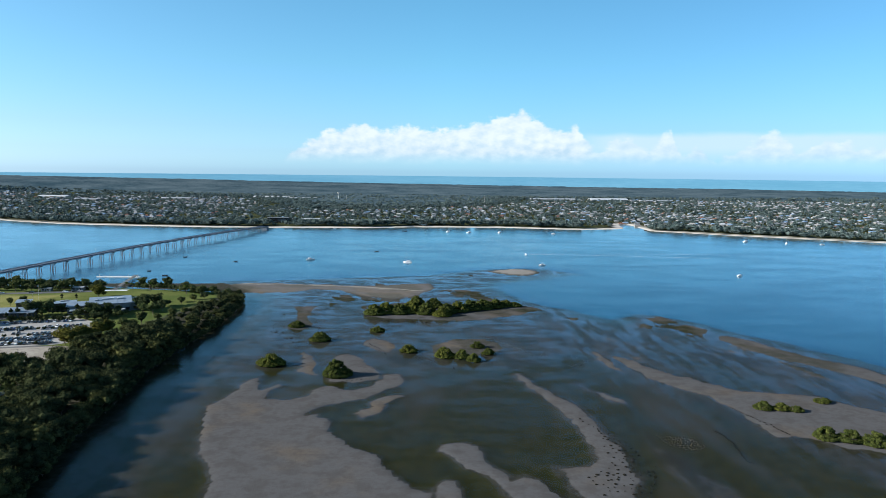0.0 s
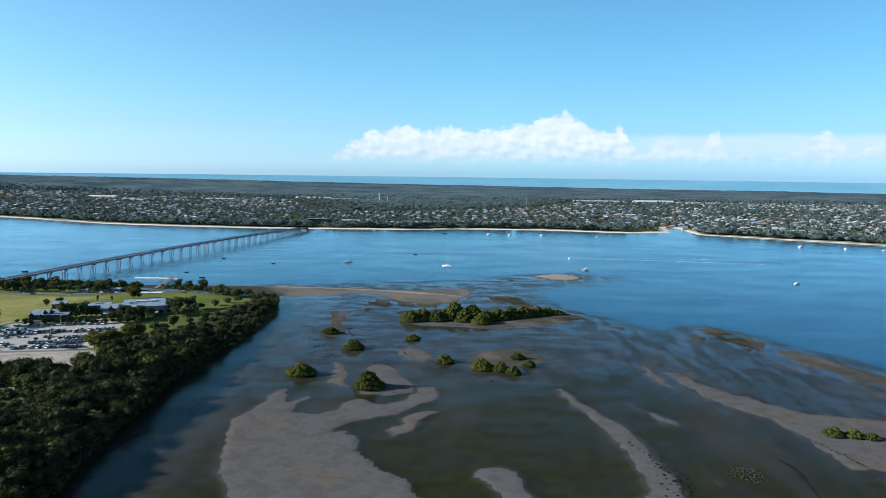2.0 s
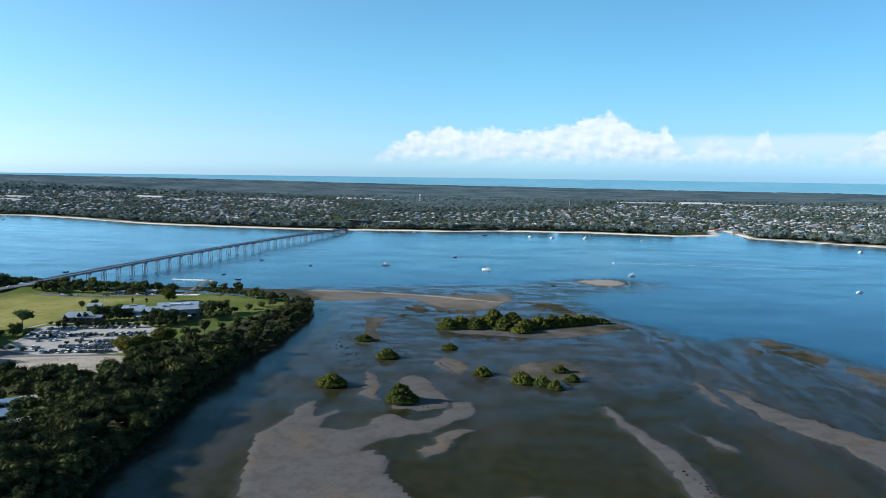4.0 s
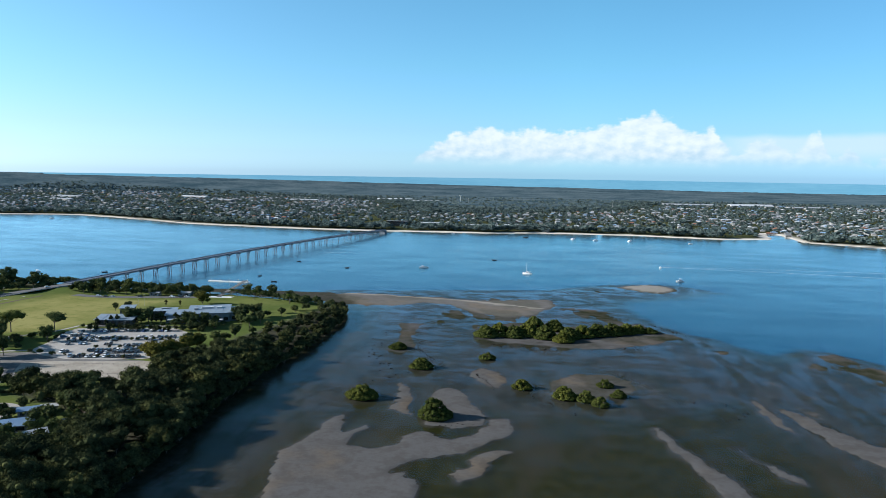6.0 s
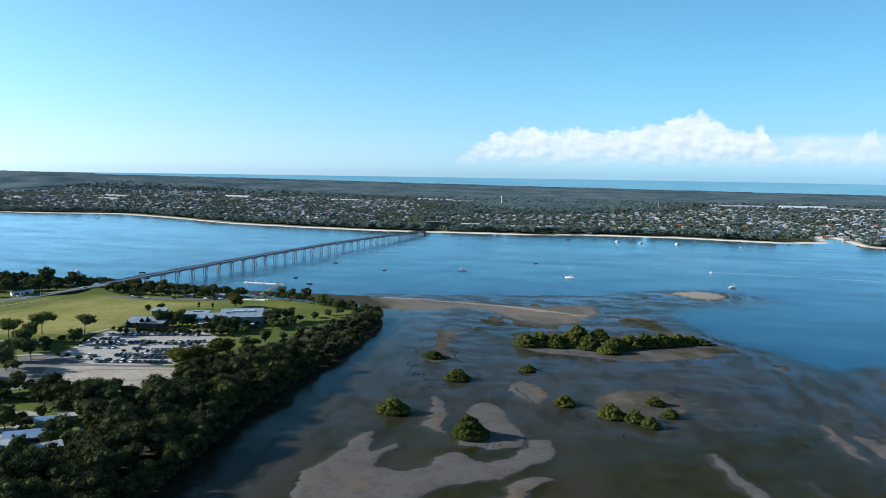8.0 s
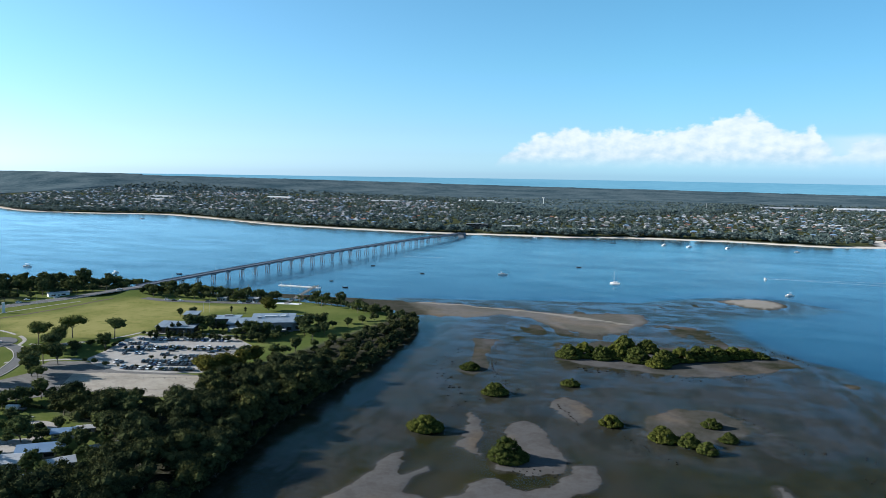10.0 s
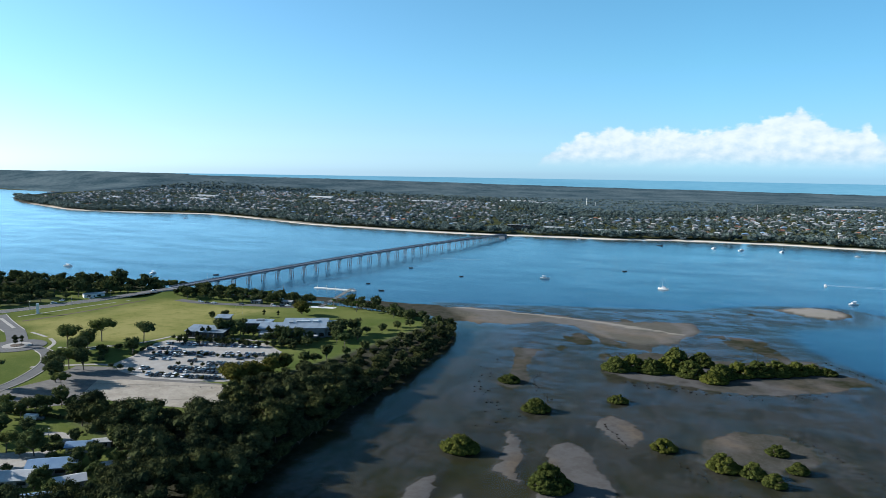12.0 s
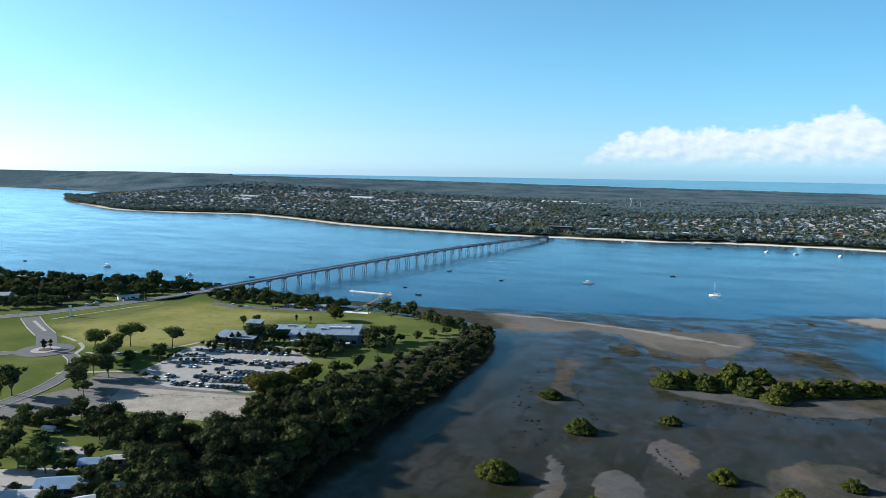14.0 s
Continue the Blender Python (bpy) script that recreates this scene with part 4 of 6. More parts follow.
tagged(slab("gravel_lot", [(-372, 360), (-345, 395), (-340, 420), (-313, 425), (-296, 408), (-292, 394), (-306, 380), (-330, 364)], M_GRAVEL, 2.45, 0.075), "grey gravel ground under the trees", "gravel ground", kind="structure")
tagged(ribbon("path", [(-278, 354), (-270, 358), (-261, 356), (-257, 347), (-258, 338), (-268, 328), (-290, 315)], 4.0, M_CARPARK, 0.1, 2.0), "pale curving driveway through a lawn", "path", kind="structure")
tagged(slab("forecourt", [(-275, 333), (-258, 342), (-248, 334), (-250, 318), (-280, 300), (-300, 315)], M_CARPARK, 2.45, 0.09), "pale concrete forecourt by the cottages", "forecourt", kind="structure")

# post-and-rail fences of the sandy ground
for line in ([(-318, 414), (-302, 420), (-278, 428), (-238, 440)], [(-268, 408), (-252, 413), (-225, 421)]):
    pts = curve_points(line, 5.0)
    fence = new("fence")
    fence.location = (pts[0][0], pts[0][1], 2.5)
    for k, (x, y) in enumerate(pts):
        bm = bmesh.new()
        tube(bm, (x - pts[0][0], y - pts[0][1], -0.3), (x - pts[0][0], y - pts[0][1], 1.1), 0.13, 0.12, 6)
        part("post", bm, M_TIMBER, fence)
        if k:
            bm = bmesh.new()
            a, b = pts[k - 1] - pts[0], pts[k] - pts[0]
            tube(bm, (*a, 0.85), (*b, 0.85), 0.06, 0.06, 5)
            part("rail", bm, M_TIMBER, fence)
    tagged(fence, "low weathered timber post-and-rail fence", "fence", "fences of the sandy ground")

# ---- the road bridge ----
B0, B1 = Vector((-468, 655, 9.0)), Vector((-354, 1388, 7.5))


def bridge_z(t):
    return 8.8 + 3.7 * max(0.0, math.sin(math.pi * t)) ** 0.9 - 1.6 * t


def make_bridge():
    bridge = new("bridge")
    bridge.location = (B0.x, B0.y, 0)
    along = Vector((B1.x - B0.x, B1.y - B0.y, 0))
    length = along.length
    along.normalize()
    across = Vector((-along.y, along.x, 0))

    def strip(name, off, width, low, high, mat, label=""):
        count = 60
        rows = []
        for k in range(count + 1):
            t = k / count
            c, z = along * (t * length) + across * off, bridge_z(t)
            a, b = c + across * width / 2, c - across * width / 2
            rows.append([(a.x, a.y, z + low), (a.x, a.y, z + high), (b.x, b.y, z + high), (b.x, b.y, z + low), (a.x, a.y, z + low)])
        ob = from_arrays(name, np.array(rows), grid_faces(count + 1, 5), mat, bridge, smooth=False)
        return tagged(ob, label) if label else ob

    strip("deck", 0, 10.0, -0.45, 0.0, M_DECK_HAZED)
    strip("carriageway", 0, 7.6, 0.004, 0.05, M_DECK_HAZED, "worn asphalt tinted blue-grey for haze")
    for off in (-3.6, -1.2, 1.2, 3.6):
        strip("girder", off, 0.5, -1.55, -0.45, M_PIER_HAZED)
    for off in (-5.0, 5.0):
        strip("kerb", off * 0.97, 0.4, 0.0, 0.45, M_DECK_HAZED)
        strip("guard_rail", off, 0.10, 0.95, 1.10, M_DECK_HAZED, "steel guard rail")
        strip("guard_rail", off, 0.08, 0.6, 0.7, M_DECK_HAZED, "steel guard rail")
    strip("footway", 5.75, 1.4, -0.25, -0.05, M_DECK_HAZED)
    strip("service_pipe", -5.7, 0.5, -0.9, -0.4, M_STEEL, "grey service pipe")
    for k in range(120):
        t = (k + 0.5) / 120
        for off in (-5.0, 5.0):
            c = along * (t * length) + across * off
            bm = bmesh.new()
            box(bm, c.x, c.y, bridge_z(t) + 0.62, 0.12, 0.12, 0.96)
            part("rail_post", bm, M_STEEL, bridge)
    s = 29.7
    while s < length - 8:
        t = s / length
        z, c = bridge_z(t), along * s
        turn = math.atan2(across.y, across.x)
        bm = bmesh.new()
        box(bm, c.x, c.y, z - 2.05, 8.4, 1.3, 1.0, turn, 0.12)
        pier = part("pier", bm, M_PIER_HAZED, bridge, "concrete headstock on raked piles")
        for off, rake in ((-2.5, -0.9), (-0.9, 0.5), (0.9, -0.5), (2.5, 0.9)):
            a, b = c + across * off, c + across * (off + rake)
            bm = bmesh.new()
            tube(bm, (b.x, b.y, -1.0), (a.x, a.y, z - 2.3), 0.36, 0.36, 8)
            part("column", bm, M_PIER_HAZED, pier)
        s += 21.8
    for s, w in ((2.0, 8.0), (length - 3.0, 9.0)):
        bm = bmesh.new()
        c = along * s
        box(bm, c.x, c.y, bridge_z(s / length) / 2 - 1.0, 11.4, w, bridge_z(s / length) + 0.6, math.atan2(across.y, across.x), 0.15)
        part("abutment", bm, M_PIER_HAZED, bridge)
    for t in np.arange(0.06, 1, 0.08):
        c = along * (t * length) + across * 5.3
        bm = bmesh.new()
        tube(bm, (c.x, c.y, bridge_z(t) - 0.4), (c.x, c.y, bridge_z(t) + 6.0), 0.06, 0.04, 6)
        e = c - across * 1.6
        tube(bm, (c.x, c.y, bridge_z(t) + 5.9), (e.x, e.y, bridge_z(t) + 6.2), 0.04, 0.04, 5)
        part("light_pole", bm, M_STEEL, bridge)
    return tagged(bridge, "long low concrete road bridge on raked piles over water", "bridge")


make_bridge()


def make_jetty():
    jetty = new("jetty")
    a, b = Vector((-313, 655, 2.9)), Vector((-334, 752, 2.3))
    jetty.location = (a.x, a.y, 0)
    d = b - a
    turn = math.atan2(d.y, d.x)
    boards = int(d.length / 1.6)
    for k in range(boards):
        c = d * ((k + 0.5) / boards)
        bm = bmesh.new()
        box(bm, c.x, c.y, a.z + c.z, 1.54, 3.4, 0.14, turn)
        part("plank", bm, M_TIMBER, jetty)
    side = Vector((-d.y, d.x, 0)).normalized()
    for k in range(13):
        c = d * (k / 12)
        for off in (-1.6, 1.6):
            p = c + side * off
            bm = bmesh.new()
            tube(bm, (p.x, p.y, -1.0), (p.x, p.y, a.z + c.z + 1.1), 0.17, 0.16, 7)
            part("pile", bm, M_TIMBER, jetty)
    for off in (-1.65, 1.65):
        for up in (0.6, 1.05):
            bm = bmesh.new()
            tube(bm, side * off + Vector((0, 0, a.z + up)), d + side * off + Vector((0, 0, a.z + up)), 0.06, 0.06, 5)
            part("rail", bm, M_TIMBER, jetty)
        bm = bmesh.new()
        tube(bm, side * off * 0.8 + Vector((0, 0, a.z - 0.25)), d + side * off * 0.8 + Vector((0, 0, a.z - 0.25)), 0.16, 0.16, 6)
        part("bearer", bm, M_TIMBER, jetty)
    return tagged(jetty, "weathered timber jetty walking out from the shore", "jetty")


make_jetty()
pontoon = new("pontoon")
pontoon.location = (-354, 753, 0)
for k in range(6):
    bm = bmesh.new()
    box(bm, -19 + k * 7.8, 0.25 * (k % 2), 0.35, 7.6, 3.4, 1.0, 0, 0.12)
    part("float", bm, M_WHITE, pontoon)
for k in range(5):
    bm = bmesh.new()
    tube(bm, (-21 + k * 10.5, 2.0, -4.8), (-21 + k * 10.5, 2.0, 3.0), 0.22, 0.22, 8)
    part("guide_pile", bm, M_STEEL, pontoon)
tagged(pontoon, "pale floating pontoon at the head of the jetty", "pontoon")
for x, y in ((-402, 735), (-322, 738)):
    bm = bmesh.new()
    tube(bm, (x, y, -4.6), (x, y, 2.6), 0.25, 0.22, 8)
    tagged(part("mooring_pile", bm, M_TIMBER), "dark timber mooring pile standing in the water", "pile", "mooring piles")

# ---- clubhouse beside the car park ----
def rect(cx, cy, w, d, turn):
    c, s = math.cos(turn), math.sin(turn)
    return [(cx + x * c - y * s, cy + x * s + y * c) for x, y in ((-w / 2, -d / 2), (w / 2, -d / 2), (w / 2, d / 2), (-w / 2, d / 2))]


def make_wing(building, cx, cy, w, d, h, turn, roof_mat, wall_mat, fall=1.0, windows=4, over=0.9):
    """One wing of a building: wall, overhanging skillion roof, window bands and a fascia."""
    bm = bmesh.new()
    c, s = math.cos(turn), math.sin(turn)
    tilt = lambda x, y: h + fall * ((-(x - cx) * s + (y - cy) * c) / d)
    prism(bm, rect(cx, cy, w, d, turn), -0.5, tilt)
    wall = part("wall", bm, wall_mat, building)
    bm = bmesh.new()
    r = rect(cx, cy, w + 2 * over, d + 2 * over, turn)
    low = [bm.verts.new((x, y, tilt(x, y) + 0.01)) for x, y in r]
    top = [bm.verts.new((x, y, tilt(x, y) + 0.36)) for x, y in r]
    for i in range(4):
        bm.faces.new((low[i], low[(i + 1) % 4], top[(i + 1) % 4], top[i]))
    bm.faces.new(top), bm.faces.new(low[::-1])
    bmesh.ops.recalc_face_normals(bm, faces=bm.faces)
    roof = part("roof", bm, roof_mat, building)
    ribs = int(w / 5)
    for k in range(1, ribs):
        x = -w / 2 + w * k / ribs
        bm = bmesh.new()
        a, b = (cx + x * c + d / 2 * s, cy + x * s - d / 2 * c), (cx + x * c - d / 2 * s, cy + x * s + d / 2 * c)
        tube(bm, (*a, tilt(*a) + 0.38), (*b, tilt(*b) + 0.38), 0.09, 0.09, 4)
        part("rib", bm, roof_mat, roof)
    for k in range(windows):
        x = -w / 2 + w * (k + 0.5) / windows
        for depth in (-d / 2 - 0.05, d / 2 + 0.05):
            bm = bmesh.new()
            box(bm, cx + x * c - depth * s, cy + x * s + depth * c, min(h * 0.45, 2.2), w / windows * 0.62, 0.16, min(2.4, h * 0.45), turn, 0.02)
            part("window", bm, M_GLASS, building)
    for k in range(2):
        y = -d / 4 + d / 2 * k
        for depth in (-w / 2 - 0.05, w / 2 + 0.05):
            bm = bmesh.new()
            box(bm, cx + depth * c - y * s, cy + depth * s + y * c, min(h * 0.45, 2.2), 0.16, d * 0.2, min(1.8, h * 0.4), turn, 0.02)
            part("window", bm, M_GLASS, building)
    return wall


club = new("clubhouse")
club.location = (-290, 560, 2.5)
TURN = radians(25)
make_wing(club, -40, -28, 27, 12, 5.0, radians(12), M_ROOF_BLUE, M_DARKWALL, 1.6, 5)
make_wing(club, -22, 4, 20, 20, 5.6, TURN, M_ROOF_BLUE, M_DARKWALL, -1.4, 4)
make_wing(club, 17, 6, 30, 26, 7.4, TURN, M_ROOF_BLUE, M_WALL, 1.2, 6)
make_wing(club, 31, 13, 12, 22, 6.4, TURN, M_ROOF_BLUE, M_WALL, 0.5, 2)
make_wing(club, -3, -6, 16, 15, 6.2, TURN, M_ROOF_BLUE, M_WALL, 0.8, 3)
make_wing(club, 3, -14, 13, 8, 3.6, TURN, M_ROOF_PALE, M_DARKWALL, 0.3, 2, 1.6)
make_wing(club, -58, 12, 10, 9, 4.6, radians(20), M_ROOF_BLUE, M_DARKWALL, 0.8, 2)
for x, y, w, d, z in ((14, 8, 9, 3, 7.9), (22, 12, 4, 4, 7.9), (8, 2, 3, 3, 7.8), (-22, 8, 6, 3, 5.6)):
    bm = bmesh.new()
    box(bm, x, y, z + 0.5, w, d, 1.1, TURN, 0.08)
    part("roof_plant", bm, M_ROOF_PALE, club, "pale roof plant housing")
bm = bmesh.new()
for x, y in ((30, -8), (18, -12)):
    box(bm, x, y, 2.9, 9, 5, 0.2, TURN)
part("awning", bm, M_ROOF_PALE, club)
tagged(club, "low modern clubhouse with blue-grey metal roofs", "building")


# ---- cars ----
def make_car(paint, label, long=4.5, tall=1.5, wagon=False):
    car = new("car")
    half = 0.9
    side = [(-long / 2, 0.32), (-long / 2, 0.82), (-long * 0.46, 0.92), (long * 0.24, 0.96), (long * 0.47, 0.76), (long / 2, 0.6), (long / 2, 0.32)]
    bm = bmesh.new()
    for y in (-half, half):
        for x, z in side:
            bm.verts.new((x, y * (0.96 if z > 0.7 else 1), z))
    bm.verts.ensure_lookup_table()
    k = len(side)
    for i in range(k):
        bm.faces.new([bm.verts[j] for j in (i, (i + 1) % k, k + (i + 1) % k, k + i)])
    bm.faces.new([bm.verts[i] for i in range(k)][::-1]), bm.faces.new([bm.verts[k + i] for i in range(k)])
    bmesh.ops.recalc_face_normals(bm, faces=bm.faces)
    bmesh.ops.bevel(bm, geom=list(bm.edges), offset=0.06, segments=1, affect="EDGES")
    part("body", bm, paint, car)
    back = -long * (0.46 if wagon else 0.36)
    cabin = [(back, 0.93), (back + (0.15 if wagon else 0.45), tall - 0.07), (long * 0.06, tall - 0.05), (long * 0.25, 0.95)]
    bm = bmesh.new()
    rows = [[bm.verts.new((x, y * (0.8 if z < 1.1 else 0.66), z)) for x, z in cabin] for y in (-1, 1)]
    for i in range(4):
        bm.faces.new((rows[0][i], rows[0][(i + 1) % 4], rows[1][(i + 1) % 4], rows[1][i]))
    bm.faces.new(rows[0]), bm.faces.new(rows[1][::-1])
    bmesh.ops.recalc_face_normals(bm, faces=bm.faces)
    part("glazing", bm, M_GLASS, car, "dark glass")
    bm = bmesh.new()
    box(bm, (cabin[1][0] + cabin[2][0]) / 2, 0, tall - 0.03, cabin[2][0] - cabin[1][0] + 0.12, 1.36, 0.08, 0, 0.03)
    part("roof", bm, paint, car)
    for x in (-long * 0.3, long * 0.31):
        for y in (-0.82, 0.82):
            bm = bmesh.new()
            tube(bm, (x, y - 0.11, 0.32), (x, y + 0.11, 0.32), 0.32, 0.32, 10)
            part("wheel", bm, M_RUBBER, car)
    for y in (-0.6, 0.6):
        bm = bmesh.new()
        box(bm, long * 0.488, y, 0.66, 0.06, 0.36, 0.14)
        part("headlight", bm, M_WHITE, car, "clear headlight")
    return tagged(car, label, "car", "cars in the car park")


PAINTS = {}
for colour, c in (("white", (0.72, 0.72, 0.71)), ("silver", (0.36, 0.37, 0.38)), ("black", (0.018, 0.018, 0.02)), ("dark grey", (0.07, 0.075, 0.08)),
                  ("dark blue", (0.02, 0.045, 0.13)), ("red", (0.26, 0.02, 0.018)), ("pale blue", (0.18, 0.26, 0.36))):
    PAINTS[colour] = material("car_paint_" + colour.replace(" ", "_"), tuple(v * 0.93 for v in c), c, 2.0, 0.25, spec=0.6, bump=0.0, space="object")
cg = np.random.default_rng(5)
CARS = []
for colour in PAINTS:
    for wagon in (False, True):
        kind = "station wagon" if wagon else "sedan"
        CARS.append(make_car(PAINTS[colour], f"parked {colour} {kind} in the car park", 4.6 if not wagon else 4.7, 1.45 if not wagon else 1.75, wagon))
weights = np.array([2.2, 2.2, 1.5, 1.5, 4, 5, 4, 5, 2.0, 2.0, 0.4, 0.4, 0.3, 0.3])
weights /= weights.sum()
LOT_Z = 2.585
# rows of bays: start, end, share of bays taken
BAYS = [((-345, 501), (-278, 519), 0.8), ((-336, 490), (-318, 495), 0.6), ((-324, 484), (-293, 494), 0.85), ((-327, 479.5), (-297, 489.5), 0.7), ((-289, 496.5), (-262, 503.5), 0.85),
        ((-287, 491), (-262, 498), 0.55), ((-325, 468), (-306, 474), 0.35), ((-303, 472), (-291, 476), 0.8), ((-285, 474.5), (-257, 483), 0.85), ((-284, 469.5), (-258, 477.5), 0.7),
        ((-298, 456.5), (-260, 468), 0.9), ((-290, 453.5), (-262, 462), 0.75), ((-315, 450), (-300, 452), 0.4), ((-300, 441.5), (-256, 452.5), 0.88)]
for (ax, ay), (bx, by), full in BAYS:
    length = math.hypot(bx - ax, by - ay)
    turn = math.atan2(by - ay, bx - ax)
    for k in range(int(length / 2.6)):
        if cg.random() < full:
            t = (k + 0.5) * 2.6 / length
            flip = 90 if cg.random() < 0.5 else -90
            copy_thing(CARS[cg.choice(len(CARS), p=weights)], pose(ax + (bx - ax) * t + cg.normal() * 0.12, ay + (by - ay) * t + cg.normal() * 0.25, LOT_Z, 0, 0, math.degrees(turn) + flip + cg.normal() * 1.5))
for x, y, a in ((-323, 476, 60), (-313, 480, 150), (-338, 486, 30), (-298, 484, 20), (-272, 489, 200)):
    copy_thing(CARS[cg.choice(len(CARS), p=weights)], pose(x, y, LOT_Z, 0, 0, a))
for x, y, a, i in ((-528, 586, 60, 0), (-524, 574, 60, 1), (-514, 604, 60, 0), (-478, 640, 60, 0), (-418, 631, 10, 1), (-410, 630, 10, 4), (-404, 631, 12, 0), (-380, 637, 8, 6), (-352, 643, 5, 1), (-340, 647, 8, 0), (-345, 645, 60, 4)):
    spot = copy_thing(CARS[i], pose(x, y, height_at(x, y) + 0.13, 0, 0, a))
    tagged(spot, "parked pale car beside the foreshore road", group="cars by the foreshore")
for proto in CARS:
    for o in [*proto.children_recursive, proto]:
        bpy.data.objects.remove(o)

# ---- boats ----
M_HULL = material("boat_gelcoat", (0.503, 0.511, 0.518), (0.577, 0.577, 0.577), 0.8, 0.3, spec=0.5, bump=0.0, space="object")
M_HULL_DARK = material("dark_hull_paint", (0.015, 0.018, 0.026), (0.037, 0.041, 0.044), 0.8, 0.4, space="object")


def hull_mesh(bm, length, beam, free):
    rows = []
    for s in np.linspace(-0.5, 0.5, 9):
        w = beam / 2 * (1 - max(0, (s - 0.02) / 0.48) ** 2.2) * (0.9 if s < -0.45 else 1)
        w = max(w, 0.03)
        z = free * (1 + 0.35 * max(0, s) * 2)
        rows.append([bm.verts.new((s * length, y, zz)) for y, zz in ((-w, z), (-w * 0.8, 0.1), (0, -0.35), (w * 0.8, 0.1), (w, z))])
    for a, b in zip(rows, rows[1:]):
        for i in range(4):
            bm.faces.new((a[i], a[i + 1], b[i + 1], b[i]))
        bm.faces.new((a[0], b[0], b[4], a[4]))
    bm.faces.new(rows[0])
    bmesh.ops.recalc_face_normals(bm, faces=bm.faces)
    return bm


def make_boat(kind, length, x, y, turn, label):
    boat = new("boat")
    boat.location, boat.rotation_euler[2] = (x, y, 0), radians(turn)
    beam, free = length * 0.33, 0.55 + length * 0.055
    part("hull", hull_mesh(bmesh.new(), length, beam, free), M_HULL_DARK if kind == "dark" else M_HULL, boat)
    if kind != "dark":
        bm = bmesh.new()
        box(bm, -length * 0.02, 0, free + 0.5, length * 0.42, beam * 0.66, 1.1, 0, 0.22)
        cabin = part("cabin", bm, M_HULL, boat)
        for side in (-1, 1):
            bm = bmesh.new()
            box(bm, -length * 0.02, side * beam * 0.335, free + 0.62, length * 0.32, 0.05, 0.4)
            part("window", bm, M_GLASS, cabin)
    if kind == "cruiser":
        bm = bmesh.new()
        box(bm, -length * 0.12, 0, free + 2.3, length * 0.34, beam * 0.62, 0.14, 0, 0.05)
        part("canopy", bm, M_HULL, boat)
        for cx in (-0.26, 0.03):
            for side in (-1, 1):
                bm = bmesh.new()
                tube(bm, (length * cx, side * beam * 0.28, free + 0.9), (length * cx, side * beam * 0.28, free + 2.3), 0.05, 0.05, 5)
                part("post", bm, M_STEEL, boat)
    if kind == "sail":
        bm = bmesh.new()
        tube(bm, (length * 0.08, 0, free), (length * 0.08, 0, free + length * 1.15), 0.1, 0.06, 6)
        part("mast", bm, M_STEEL, boat)
        bm = bmesh.new()
        tube(bm, (length * 0.08, 0, free + 1.7), (-length * 0.34, 0, free + 1.6), 0.14, 0.12, 6)
        part("boom", bm, M_HULL, boat, "boom with a furled sail")
        for end in (0.49, -0.49):
            bm = bmesh.new()
            tube(bm, (length * end, 0, free + 0.1), (length * 0.08, 0, free + length * 1.12), 0.025, 0.025, 4)
            part("stay", bm, M_STEEL, boat)
    if kind == "dark":
        bm = bmesh.new()
        box(bm, 0, 0, free, length * 0.1, beam * 0.8, 0.12)
        part("thwart", bm, M_TIMBER, boat)
        bm = bmesh.new()
        box(bm, -length * 0.5, 0, free + 0.1, 0.5, 0.4, 0.9, 0, 0.08)
        part("outboard_motor", bm, M_HULL_DARK, boat)
    return tagged(boat, label, "boat", "boats at anchor")


CRUISER, SAIL, DARK = "white motor cruiser with a canopy lying at anchor", "white sailing yacht with a bare mast at anchor", "small dark open boat lying on the water"
for kind, length, x, y, turn, label in (
        ("cruiser", 11, -176, 920, 10, CRUISER), ("sail", 11, -46, 903, 170, SAIL), ("cruiser", 9, 127, 888, 200, CRUISER), ("dark", 6, -98, 1023, 20, DARK),
        ("plain", 7, 349, 812, 15, "small white motor boat under way"), ("dark", 5, -347, 933, 10, DARK), ("dark", 4.5, -267, 892, 30, DARK),
        ("sail", 12, 10, 1384, 60, SAIL), ("sail", 11, 51, 1370, 40, SAIL), ("sail", 13, 112, 1376, 60, SAIL), ("plain", 8, 215, 1358, 0, "white motor boat moored off the beach"),
        ("dark", 10, -77, 1384, 0, "dark moored boat off the far beach"), ("plain", 7, -222, 1425, 20, "white motor boat moored off the beach"),
        ("cruiser", 12, -720, 762, 0, CRUISER), ("cruiser", 8, -590, 760, 80, CRUISER), ("dark", 6, -520, 727, 0, DARK), ("dark", 6, -520, 780, 30, DARK),
        ("dark", 6, -848, 749, 0, DARK), ("dark", 6, -308, 766, 5, DARK), ("dark", 4, -340, 800, 20, DARK), ("cruiser", 9, -1180, 1500, 20, CRUISER),
        ("sail", 12, 540, 1240, 30, SAIL), ("sail", 11, 600, 1215, 60, SAIL), ("plain", 8, 655, 1200, 0, "white motor boat moored off the beach"), ("plain", 7, 120, 1005, 95, "small white motor boat trailing a wake")):
    make_boat(kind, length, x, y, turn, label)

M_FOAM = material("foam", (0.12, 0.22, 0.31), (0.32, 0.41, 0.47), 0.12, 0.7)
for pts, w in (([(120, 1012), (170, 1010), (260, 1002), (380, 985)], 1.3), ([(120, 1013), (180, 1020), (300, 1030), (430, 1030)], 0.7), ([(-350, 1046), (-320, 1048), (-289, 1055)], 0.8)):
    tagged(ribbon("wake", [(x, y, 0.0) for x, y in pts], w, M_FOAM, 0.05, 8.0, thick=0.03), "pale foam streak of a boat wake", "wake", kind="structure")

